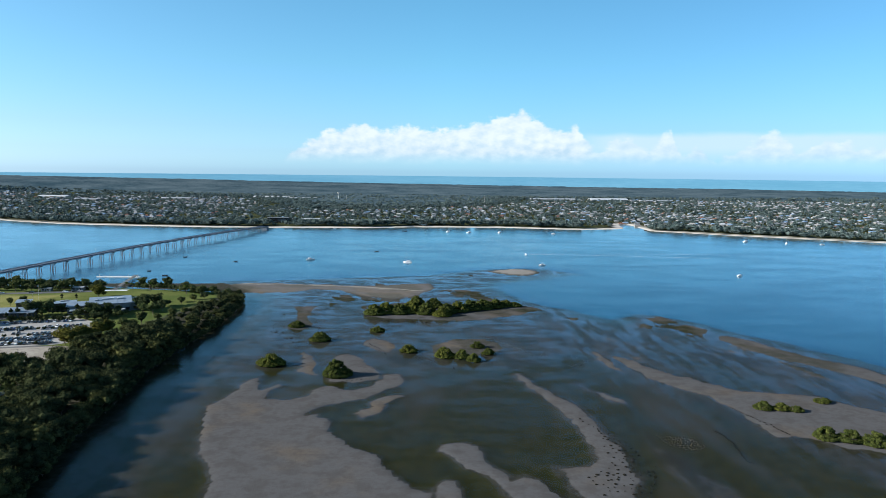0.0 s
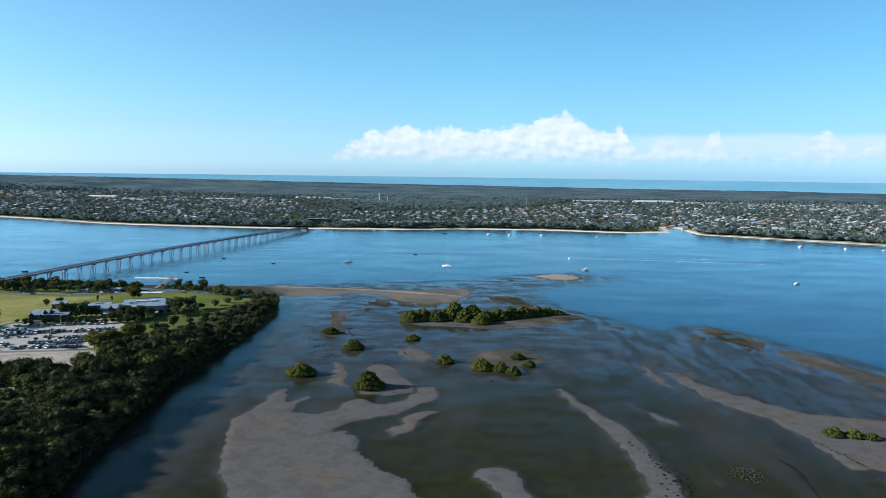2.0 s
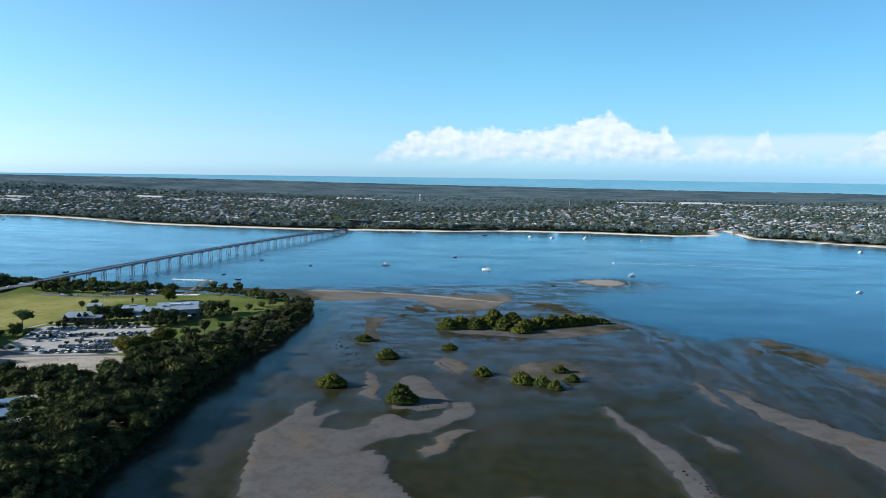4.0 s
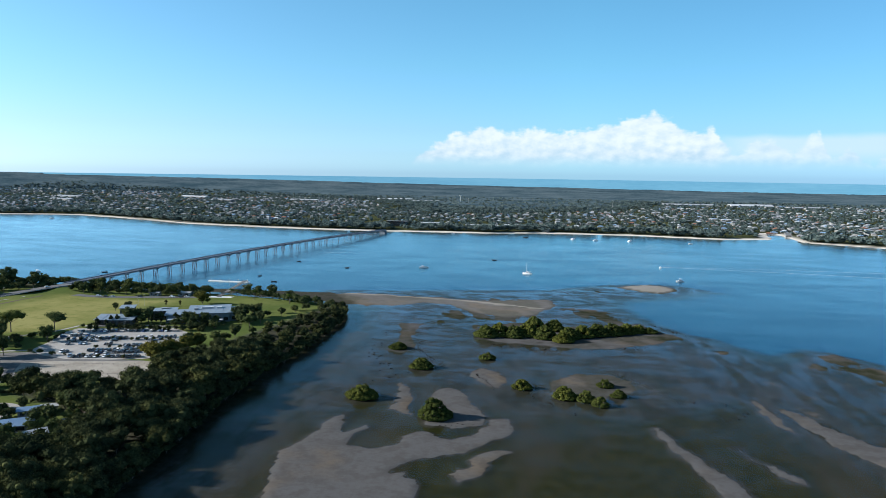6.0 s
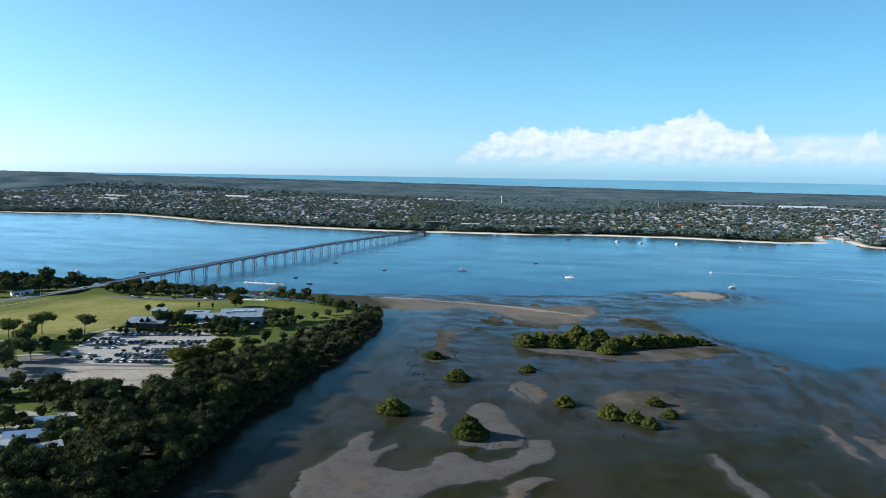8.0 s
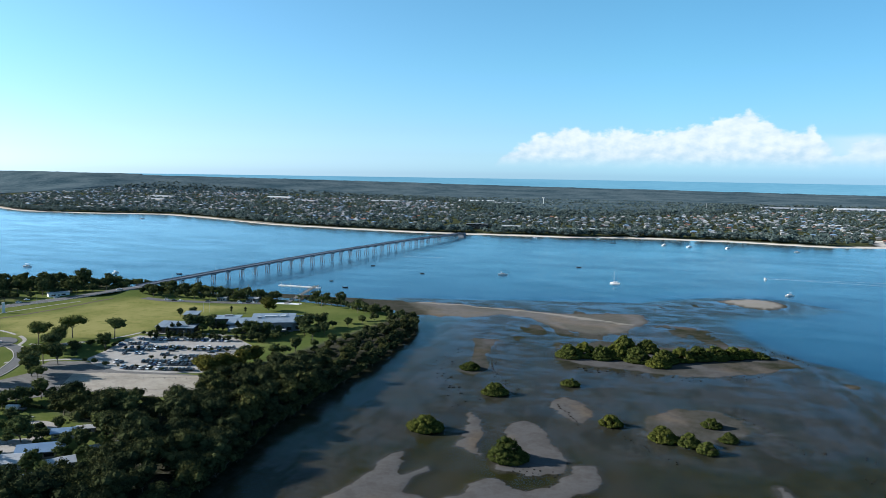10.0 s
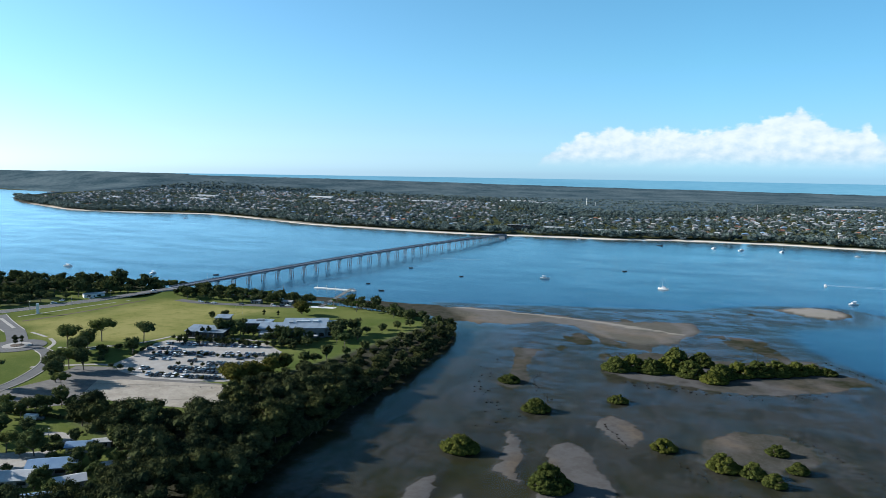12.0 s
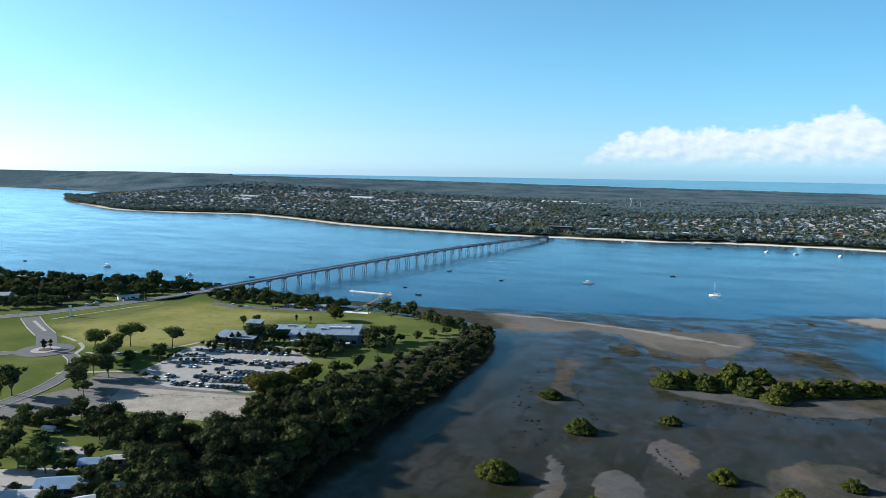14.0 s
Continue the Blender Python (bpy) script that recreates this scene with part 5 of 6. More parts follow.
# ---- park and street trees of the near shore ----
pg = np.random.default_rng(21)
PARK = [make_tree(pg, 12.5, 7.0, M_LEAF_GREEN, "umbrella", 1200, 0.32, "spreading green shade tree on the grass"),
        make_tree(pg, 10.5, 5.4, M_LEAF_GREEN, "gum", 1100, 0.3, "leafy green tree in the park"),
        make_tree(pg, 13, 6.4, M_LEAF_MID, "gum", 1200, 0.32, "dark leafy shade tree by the lawn"),
        make_tree(pg, 9.0, 6.0, M_LEAF_GOLD, "bushy", 1100, 0.3, "broad golden green tree by the wood"),
        make_tree(pg, 7.5, 2.2, M_LEAF_DARK, "column", 600, 0.24, "slim dark green conifer tree"),
        make_tree(pg, 4.2, 2.5, M_LEAF_DARK, "bushy", 260, 0.27, "small green car park tree", "shrub"),
        make_tree(pg, 9, 6.4, M_LEAF_MID, "bushy", 750, 0.34, "dark bushy tree in the foreshore belt", "foreshore_tree")]
SPOTS = [(0, -384, 491, 1.0, 2), (0, -356, 499, 0.95, 0), (0, -391, 470, 1.0, 2), (2, -374, 470, 0.9, 0), (1, -341, 474, 0.9, 0), (2, -365, 455, 0.9, 0), (1, -372, 462, 1.0, 0), (2, -358, 448, 0.95, 0),
         (0, -349, 434, 0.95, 0), (2, -340, 436, 0.9, 0), (2, -352, 428, 0.9, 0), (0, -324, 407, 0.8, 0), (2, -334, 412, 0.95, 0), (2, -340, 416, 0.9, 0),
         (2, -357, 392, 1.1, 0), (2, -352, 380, 1.0, 0), (4, -427, 461, 1.25, 0), (4, -421, 458, 1.35, 0), (4, -424, 464, 1.1, 0),
         (1, -309, 364, 0.9, 0), (2, -300, 372, 0.8, 0), (1, -292, 370, 0.7, 0), (2, -277, 350, 0.75, 0), (0, -271, 335, 0.75, 0), (1, -262, 334, 0.5, 0), (2, -290, 345, 0.85, 0), (2, -298, 352, 0.8, 0), (1, -305, 340, 0.85, 0),
         (3, -310, 621, 1.45, 0), (2, -318, 540, 0.85, 0), (1, -312, 536, 0.7, 0), (4, -302, 540, 1.3, 0), (4, -297, 545, 1.2, 0), (4, -331, 527, 1.3, 0), (1, -277, 538, 0.95, 0), (2, -268, 535, 0.8, 0),
         (2, -250, 565, 0.95, 0), (2, -246, 572, 1.0, 0), (1, -242, 556, 0.9, 0), (2, -240, 580, 0.9, 0), (2, -228, 560, 0.8, 0), (0, -228, 541, 0.85, 0), (1, -224, 590, 0.7, 0), (1, -218, 604, 0.7, 0),
         (3, -247, 448, 1.15, 0), (3, -240, 456, 1.2, 0), (3, -241, 444, 1.1, 0), (2, -238, 474, 1.0, 0), (3, -235, 465, 1.1, 0), (3, -235, 480, 1.0, 0),
         (2, -297, 384, 0.95, 0), (4, -333, 602, 1.1, 0), (4, -322, 605, 1.0, 0), (2, -362, 576, 0.55, 0), (2, -355, 582, 0.6, 0),
         (2, -440, 640, 0.8, 0), (2, -455, 672, 0.8, 0), (2, -450, 655, 0.75, 0), (2, -482, 670, 0.85, 0), (1, -490, 662, 0.9, 0), (2, -456, 644, 0.6, 0)]
for kind, x, y, s, lift_z in SPOTS:
    s *= 1.35 if kind == 3 and x > -300 else 1.0
    s *= 1.3 if x < -325 and 380 < y < 505 and kind != 4 else 1.0
    tagged(plant(PARK[kind], x, y, pg.uniform(0, 6.28), s * pg.uniform(0.92, 1.08)), group="park trees")
for k in range(38):
    t = k / 37
    x, y = -338 + 82 * t + pg.normal() * 2, 511 + 16 * t + pg.normal() * 2.0
    tagged(plant(PARK[5], x, y, pg.uniform(0, 6), pg.uniform(0.8, 1.4)), "small bushy shrub beside the car park", group="car park planting")
for ax, ay, bx, by in ((-330, 478, -292, 490), (-292, 488, -262, 496), (-300, 464, -260, 475), (-318, 443, -258, 447), (-345, 495, -336, 468)):
    for k in range(6):
        t = (k + pg.uniform(0.2, 0.8)) / 6
        tagged(plant(PARK[5], ax + (bx - ax) * t, ay + (by - ay) * t, pg.uniform(0, 6), pg.uniform(0.5, 0.85)), "small green tree between parking rows", group="car park planting")
for k in range(20):
    x, y = -326 + 50 * k / 19, 366 + 6 * k / 19
    tagged(plant(PARK[5], x, y, pg.uniform(0, 6), pg.uniform(0.6, 0.85)), "clipped dark green hedge shrub", group="hedge")
for k in range(9):
    x, y = -262 + 7 * k / 8 + (k % 2) * 1.2, 360 + 9 * k / 8
    tagged(plant(PARK[5], x, y, pg.uniform(0, 6), 0.34), "small clipped round shrub in a planted row", group="shrub row")
# the belt of trees along the foreshore, both sides of the bridge
for line, gap, kinds, scale in (([(-236, 651), (-262, 660), (-296, 668)], 4.6, (6, 6, 2), 0.95), ([(-224, 642), (-250, 652)], 5.5, (6,), 0.95), ([(-332, 660), (-390, 660), (-448, 664)], 5.2, (6, 6, 2), 0.95), ([(-330, 669), (-395, 674), (-448, 679)], 6.5, (6, 6), 0.95), ([(-352, 652), (-400, 645), (-452, 648)], 6.5, (6, 2), 0.8), ([(-544, 566), (-534, 596), (-520, 628), (-496, 662)], 8, (6, 2, 6), 1.05),
                                ([(-500, 670), (-520, 658), (-560, 634), (-640, 600), (-760, 550)], 8, (6, 2, 6), 1.1), ([(-480, 684), (-540, 678), (-640, 662), (-770, 642)], 9, (6, 6), 1.0), ([(-510, 672), (-560, 655), (-640, 632), (-760, 590)], 10, (6, 2), 1.15),
                                ([(-520, 640), (-560, 616), (-640, 585)], 6.0, (6, 2), 1.0), ([(-548, 566), (-590, 550), (-670, 518)], 5, (6, 6), 1.0), ([(-560, 592), (-610, 566), (-670, 545)], 5.5, (6, 2), 1.05), ([(-545, 560), (-575, 530), (-630, 500)], 5.5, (6,), 0.85),
                                ([(-194, 632), (-212, 642), (-232, 650)], 4.5, (6, 2, 6), 0.75)):
    for k, p in enumerate(curve_points(line, gap)):
        big = 1.45 if k % 8 == 4 and p[0] < -500 else 1.0
        tagged(plant(PARK[kinds[k % len(kinds)]], p[0] + pg.normal() * 1.5, p[1] + pg.normal() * 1.5, pg.uniform(0, 6.28), big * scale * pg.uniform(0.8, 1.15)), "dark leafy tree in the foreshore belt", group="foreshore trees")
# trees round the clubhouse and the east lawn
for kind, x, y, sc in ((2, -237, 487, 0.8), (1, -231, 497, 0.85), (2, -224, 510, 0.8), (1, -217, 522, 0.75), (2, -210, 536, 0.7), (6, -206, 548, 0.8), (6, -228, 503, 0.8), (2, -310, 541, 1.05), (1, -303, 546, 0.9), (4, -338, 521, 1.3), (4, -327, 529, 1.4), (4, -290, 545, 1.5), (4, -286, 543, 1.3), (1, -276, 546, 1.0), (6, -270, 548, 0.8), (2, -264, 544, 0.9), (6, -257, 540, 0.8), (6, -252, 534, 0.75), (2, -244, 560, 0.9), (1, -240, 552, 0.8), (2, -322, 536, 1.0), (6, -316, 541, 0.9), (4, -333, 524, 1.0), (4, -305, 538, 1.15), (4, -299, 541, 1.2), (6, -283, 534, 0.85), (2, -276, 540, 0.9), (6, -270, 533, 0.8), (6, -262, 540, 0.7), (6, -263, 530, 0.8),
                       (2, -248, 570, 1.0), (6, -244, 560, 0.9), (2, -242, 580, 0.85), (6, -238, 570, 0.8), (6, -234, 585, 0.7), (4, -250, 600, 1.0), (6, -228, 600, 0.7), (6, -222, 612, 0.7), (6, -214, 618, 0.8),
                       (6, -252, 548, 0.45), (2, -258, 548, 0.6), (6, -340, 520, 0.4), (6, -346, 516, 0.4), (6, -300, 530, 0.35), (6, -310, 529, 0.4), (6, -292, 532, 0.4),
                       (6, -362, 470, 0.7), (6, -356, 478, 0.6), (6, -346, 480, 0.6), (6, -380, 474, 0.7), (6, -352, 462, 0.7), (6, -330, 446, 0.35), (6, -322, 445, 0.4), (6, -312, 443, 0.4), (6, -344, 452, 0.5)):
    tagged(plant(PARK[kind], x, y, pg.uniform(0, 6.28), sc * pg.uniform(0.92, 1.08)), group="park trees")
# trees round the cottages
for kind, x, y, sc in ((1, -318, 372, 0.9), (6, -326, 376, 0.7), (6, -310, 376, 0.75), (2, -302, 366, 0.7), (1, -286, 340, 0.9), (1, -280, 332, 0.95), (2, -268, 322, 0.9), (6, -252, 344, 0.55), (6, -247, 336, 0.55), (2, -232, 334, 0.7),
                       (1, -228, 328, 0.75), (1, -230, 314, 0.75), (6, -243, 350, 0.6), (1, -218, 330, 0.8), (6, -210, 326, 0.7), (1, -206, 318, 0.8), (2, -226, 338, 0.85), (6, -234, 305, 0.7), (1, -220, 312, 0.75), (6, -254, 322, 0.5),
                       (1, -289, 346, 1.15), (1, -258, 337, 1.25), (2, -253, 352, 0.6), (1, -233, 343, 0.8), (2, -232, 354, 1.0), (2, -224, 350, 1.0), (2, -240, 364, 0.9), (2, -250, 372, 0.9), 
                       (2, -246, 380, 1.15), (2, -230, 368, 1.2), (2, -236, 376, 1.2), (6, -300, 379, 0.9), (6, -290, 384, 0.9), (1, -302, 357, 1.0), (1, -256, 312, 1.1), (2, -270, 306, 1.1), (1, -232, 318, 0.9), (1, -218, 340, 0.9), (6, -262, 350, 0.5), (6, -254, 341, 0.6)):
    tagged(plant(PARK[kind], x, y, pg.uniform(0, 6.28), sc * pg.uniform(0.92, 1.08)), "leafy green tree beside the cottages", group="garden trees")
palm = make_palm(pg, 8.0)
for x, y, s in ((-432, 668, 1.0), (-425, 666, 1.15), (-420, 669, 0.9), (-372, 664, 1.0), (-366, 661, 1.2), (-361, 665, 1.0), (-356, 662, 0.9), (-384, 655, 0.9), (-300, 655, 1.0), (-297, 660, 0.8), (-276, 650, 1.1), (-238, 640, 1.0)):
    plant(palm, x, y, pg.uniform(0, 6), s)
for proto in (*PARK, palm):
    for o in [*proto.children_recursive, proto]:
        bpy.data.objects.remove(o)

# ---- cottages, sheds and caravan ----
def make_house(w, d, h, roof_mat, wall_mat, label, pitch=0.28, name="house", kind="hip", windows=True, category="house"):
    house = new(name)
    bm = bmesh.new()
    box(bm, 0, 0, h / 2 - 0.2, w, d, h + 0.4)
    part("wall", bm, wall_mat, house)
    bm = bmesh.new()
    o, rise = 0.6, d / 2 * pitch * 2
    base = [(-w / 2 - o, -d / 2 - o), (w / 2 + o, -d / 2 - o), (w / 2 + o, d / 2 + o), (-w / 2 - o, d / 2 + o)]
    low = [bm.verts.new((x, y, h)) for x, y in base]
    eave = [bm.verts.new((x, y, h + 0.2)) for x, y in base]
    inset = d / 2 if kind == "hip" else -0.0
    ra, rb = bm.verts.new((-w / 2 - o + inset, 0, h + 0.2 + rise)), bm.verts.new((w / 2 + o - inset, 0, h + 0.2 + rise))
    for i in range(4):
        bm.faces.new((low[i], low[(i + 1) % 4], eave[(i + 1) % 4], eave[i]))
    bm.faces.new(low[::-1])
    bm.faces.new((eave[0], eave[1], rb, ra)), bm.faces.new((eave[2], eave[3], ra, rb))
    bm.faces.new((eave[1], eave[2], rb)), bm.faces.new((eave[3], eave[0], ra))
    bmesh.ops.recalc_face_normals(bm, faces=bm.faces)
    part("roof", bm, roof_mat, house)
    if windows:
        for x in (-w * 0.28, w * 0.2):
            for y in (-d / 2 - 0.03, d / 2 + 0.03):
                bm = bmesh.new()
                box(bm, x, y, min(1.6, h * 0.55), w * 0.2, 0.1, 1.3)
                part("window", bm, M_GLASS, house)
        bm = bmesh.new()
        box(bm, -w * 0.02, -d / 2 - 0.03, 1.0, 1.0, 0.1, 2.0)
        part("door", bm, M_DARKWALL, house)
    return tagged(house, label, category)


M_ROOF_SKY = material("pale_blue_roof", (0.11, 0.19, 0.30), (0.16, 0.25, 0.36), 0.3, 0.45, spec=0.5, space="object")
M_ROOF_RED = material("terracotta_roof", (0.148, 0.063, 0.041), (0.222, 0.104, 0.067), 0.6, 0.8, space="object", vary=0.2)
M_ROOF_GREY = material("grey_roof", (0.12, 0.13, 0.14), (0.20, 0.21, 0.22), 0.4, 0.7, space="object", vary=0.25)
M_ROOF_CREAM = material("cream_roof", (0.23, 0.225, 0.21), (0.31, 0.30, 0.28), 0.4, 0.6, space="object", vary=0.2)
M_WALL_CREAM = material("cream_wall", (0.16, 0.155, 0.15), (0.24, 0.235, 0.225), 0.4, 0.85, space="object", vary=0.25)
for x, y, w, d, h, turn, mat, label in ((-239, 330, 17, 10, 2.9, 34, M_ROOF_SKY, "cottage with a pale blue metal roof among trees"), (-246, 348, 9, 6, 2.8, 34, M_ROOF_SKY, "small cabin with a pale blue roof beside the lawn"),
                                        (-241, 355, 7, 4, 2.6, 34, M_ROOF_PALE, "small pale roofed cabin beside the lawn"), (-242, 317, 15, 9, 2.9, 30, M_ROOF_PALE, "cottage with a white metal roof among trees"),
                                        (-222, 322, 10, 7, 2.8, 50, M_ROOF_PALE, "white roofed cottage half hidden in the wood"), (-217, 341, 17, 3.6, 3.0, 50, M_ROOF_PALE, "long narrow white roofed shed in the wood"),
                                        (-221, 305, 13, 9, 2.9, 40, M_ROOF_SKY, "cottage with a bright blue metal roof by the wood"), (-236, 368, 10, 6, 2.8, 30, M_ROOF_GREY, "grey roofed cabin under the trees"),
                                        (-262, 302, 14, 9, 2.9, 32, M_ROOF_SKY, "cottage with a blue metal roof near the forecourt"), (-238, 297, 11, 8, 2.8, 20, M_ROOF_PALE, "pale roofed cottage beside the wood")):
    house = make_house(w, d, h, mat, M_WALL_CREAM, label, 0.2, "cottage", "gable")
    house.location, house.rotation_euler[2] = (x, y, 2.45), radians(turn)
    tagged(house, group="cottages by the wood")
hall = make_house(34, 16, 6, M_ROOF_PALE, M_WALL, "large pale roofed hall behind the foreshore trees", 0.12, "hall", "gable", category="building")
hall.location, hall.rotation_euler[2] = (-612, 548, 2.45), radians(40)
kiosk = make_house(17, 7, 3.2, M_ROOF_PALE, M_WHITE, "white kiosk building beside the foreshore road", 0.1, "kiosk", "gable", category="building")
kiosk.location, kiosk.rotation_euler[2] = (-520, 612, 2.6), radians(58)
for x, y, w, d, turn in ((-372, 648, 9, 5, 5), (-346, 655, 11, 6, 8)):
    shed = make_house(w, d, 2.8, M_ROOF_GREY, M_WALL_CREAM, "low grey roofed picnic shelter by the shore", 0.15, "shelter", "gable", category="shelter")
    shed.location, shed.rotation_euler[2] = (x, y, 2.45), radians(turn)
van = new("caravan")
van.location, van.rotation_euler[2] = (-295, 366, 2.5), radians(15)
bm = bmesh.new()
box(bm, 0, 0, 1.65, 6.2, 2.3, 2.2, 0, 0.25)
part("body", bm, M_HULL, van)
bm = bmesh.new()
box(bm, 4.2, 0, 1.05, 4.2, 1.9, 1.1, 0, 0.2)
part("tow_car", bm, PAINTS["dark grey"], van, "dark car parked against the van")
for x in (-0.9, 0.2, 3.0, 5.4):
    for y in (-1.0, 1.0):
        bm = bmesh.new()
        tube(bm, (x, y - 0.1, 0.35), (x, y + 0.1, 0.35), 0.35, 0.35, 10)
        part("wheel", bm, M_RUBBER, van)
tagged(van, "white caravan parked on the lawn", "caravan")

# lamp posts and the white sign pillar
for x, y, h in ((-514, 543, 8), (-505, 575, 8), (-494, 606, 8), (-534, 520, 8), (-322, 487, 7), (-297, 480, 7), (-276, 506, 7), (-288, 462, 7), (-262, 486, 7), (-310, 512, 7), (-352, 600, 10), (-355, 596, 8), (-268, 352, 5)):
    post = new("lamp_post")
    post.location = (x, y, height_at(x, y))
    bm = bmesh.new()
    tube(bm, (0, 0, -0.3), (0, 0, h), 0.11, 0.06, 7)
    part("pole", bm, M_STEEL, post)
    bm = bmesh.new()
    box(bm, 0.6, 0, h, 1.4, 0.28, 0.14, 0, 0.04)
    part("lamp_head", bm, M_STEEL, post)
    tagged(post, "tall grey steel lamp post", "lamp post", "lamp posts")
pillar = new("sign_pillar")
pillar.location = (-499, 538, 2.5)
bm = bmesh.new()
box(bm, 0, 0, 4.2, 2.0, 1.0, 8.6, radians(30), 0.06)
part("panel", bm, M_WHITE, pillar)
bm = bmesh.new()
box(bm, 0, 0, 0.1, 3.0, 2.0, 0.5, radians(30), 0.05)
part("plinth", bm, M_CONCRETE, pillar)
tagged(pillar, "tall white sign pillar beside the road", "sign")

# rocks and oyster lumps on the flats
rk = np.random.default_rng(31)


def rock_trail(name, spots, size, label, mat=None):
    """Many small weedy lumps lying on the mud."""
    cv, cf = ico()
    verts, tris = [], []
    for k, (x, y) in enumerate(spots):
        s = size * rk.uniform(0.5, 1.4)
        verts.append(np.array([x, y, max(height_at(x, y), -0.15) + 0.05]) + cv * [s, s * rk.uniform(0.6, 1.2), s * 0.45] * rk.uniform(0.75, 1.2, (len(cv), 1)))
        tris.append(cf + k * len(cv))
    return tagged(from_arrays(name, np.concatenate(verts), np.concatenate(tris), mat or M_ROCK), label, "rocks", kind="stuff")


def along_line(points, every, spread):
    return [p + rk.normal(size=2) * spread for p in curve_points(points, every)]


rock_trail("oyster_lumps", [p + rk.normal(size=2) * 0.4 for p in scatter(rk, [(66, 330), (80, 300), (88, 268), (80, 248), (60, 245), (56, 262), (70, 272), (72, 300)], 2.4, 900)], 0.6, "dark oyster lumps scattered over a sand bank")
rock_trail("oyster_lumps", scatter(rk, [(98, 306), (112, 303), (116, 292), (108, 288), (99, 296)], 1.3, 900), 0.55, "brown oyster lumps covering a low mud patch", M_OYSTER)
rock_trail("rock_line", along_line([(127, 312), (129, 300), (128, 290), (127, 279), (129, 276)], 0.8, 0.3), 0.5, "curved line of dark stones in shallow water")
rock_trail("rock_line", along_line([(147, 345), (152, 330), (158, 312), (160, 298)], 1.0, 0.5), 0.45, "line of dark stones along a bank edge")
rock_trail("rock_line", along_line([(30, 490), (46, 470), (62, 440)], 3.2, 0.5), 0.65, "dark stones strung out across the flat")
rock_trail("rock_line", along_line([(-23, 447), (-12, 432), (-2, 420), (8, 412)], 2.6, 0.6), 0.6, "dark stones strung out across the flat")
rock_trail("rock_line", along_line([(-50, 470), (-42, 455), (-36, 445)], 2.4, 0.6), 0.6, "dark stones strung out across the flat")
rock_trail("rock_line", along_line([(-97, 545), (-98, 530), (-93, 515), (-84, 500), (-75, 488)], 2.6, 1.0), 0.75, "dark stones strung out across the flat")
rock_trail("rock_line", along_line([(68, 640), (80, 622), (90, 606), (98, 592)], 3.0, 0.8), 0.8, "dark stones at the tip of the grove")
rock_trail("rock_line", along_line([(-130, 560), (-125, 520), (-116, 490), (-104, 470), (-98, 450)], 3.0, 4.0), 0.8, "scattered dark lumps on wet mud")
rock_trail("rock_line", scatter(rk, [(-55, 548), (10, 545), (60, 565), (55, 552), (10, 535), (-50, 540)], 3.2, 600), 0.7, "dark oyster lumps below the mangrove grove")
rock_trail("rock_line", scatter(rk, [(-56, 388), (-36, 386), (-40, 372), (-56, 374)], 2.2, 300), 0.45, "dark lumps on the sand bank")
rock_trail("rock_line", along_line([(62, 440), (76, 447), (88, 440), (92, 428), (80, 420)], 2.0, 1.5), 0.6, "ring of dark stones in shallow water")
bank_rocks = along_line([(434, 1447), (428, 1458), (424, 1470)], 2, 2.0)
rock_trail("rock_groyne", bank_rocks, 2.2, "rock groyne at the mouth of the canal")

# ---- the far shore: town, trees and forest ----
fg = np.random.default_rng(41)
TOWN = [(660, 1345), (520, 1415), (440, 1475), (380, 1530), (290, 1495), (125, 1530), (-63, 1520), (-164, 1480), (-281, 1476), (-454, 1462), (-641, 1476), (-822, 1510), (-935, 1560),
        (-1075, 1625), (-1250, 1690), (-1450, 1635), (-1654, 1630), (-2030, 1810), (-2280, 1960), (-2450, 2100), (-2700, 2500), (-2500, 2850), (-1900, 3150), (-1262, 3080), (-800, 2920), (-560, 2350), (-400, 2050),
        (-166, 2150), (150, 2450), (398, 3100), (765, 3150), (1250, 3100), (1700, 3100), (2600, 2600), (2400, 1500), (1500, 980), (1000, 1180)]


def town_density(x, y):
    """Share of ground taken by houses: thick in the street blocks, thin along the shore and in the bushland."""
    base = step(inside(x, y, TOWN), 10, 150)
    blocks = step(wave(x, y, 260), -0.35, 0.15)
    return base * (0.25 + 0.75 * blocks)


gx2, gy2 = np.meshgrid(np.arange(-2600, 2600, 23.0), np.arange(1330, 3200, 27.0), indexing="ij")
cand = np.stack([gx2.ravel(), gy2.ravel()], 1)
cand += fg.normal(size=cand.shape) * 3.5
cand = cand[fg.random(len(cand)) < town_density(cand[:, 0], cand[:, 1]) * 0.72]
seen = np.abs(np.degrees(np.arctan2(cand[:, 0] + 5, cand[:, 1] - 60)) + 12) < 52
cand = cand[seen]
order = np.argsort(np.hypot(cand[:, 0], cand[:, 1] - 80))
cand = cand[order]
levels = ground_level(cand[:, 0], cand[:, 1])
ROOFS = [(M_ROOF_PALE, "white"), (M_ROOF_CREAM, "cream"), (M_ROOF_GREY, "grey"), (M_ROOF_RED, "terracotta"), (M_ROOF_SKY, "pale blue")]
HOUSES = []
for (mat, colour) in ROOFS:
    for w, d, h in ((13, 9, 2.8), (12, 8.5, 4.6)):
        HOUSES.append(make_house(w, d, h, mat, M_WALL_CREAM, f"suburban house with a {colour} roof among trees", 0.22))
share = np.array([0.22, 0.12, 0.42, 0.07, 0.17])
styles = fg.choice(10, len(cand), p=np.repeat(share, 2) * np.tile([0.78, 0.22], 5))
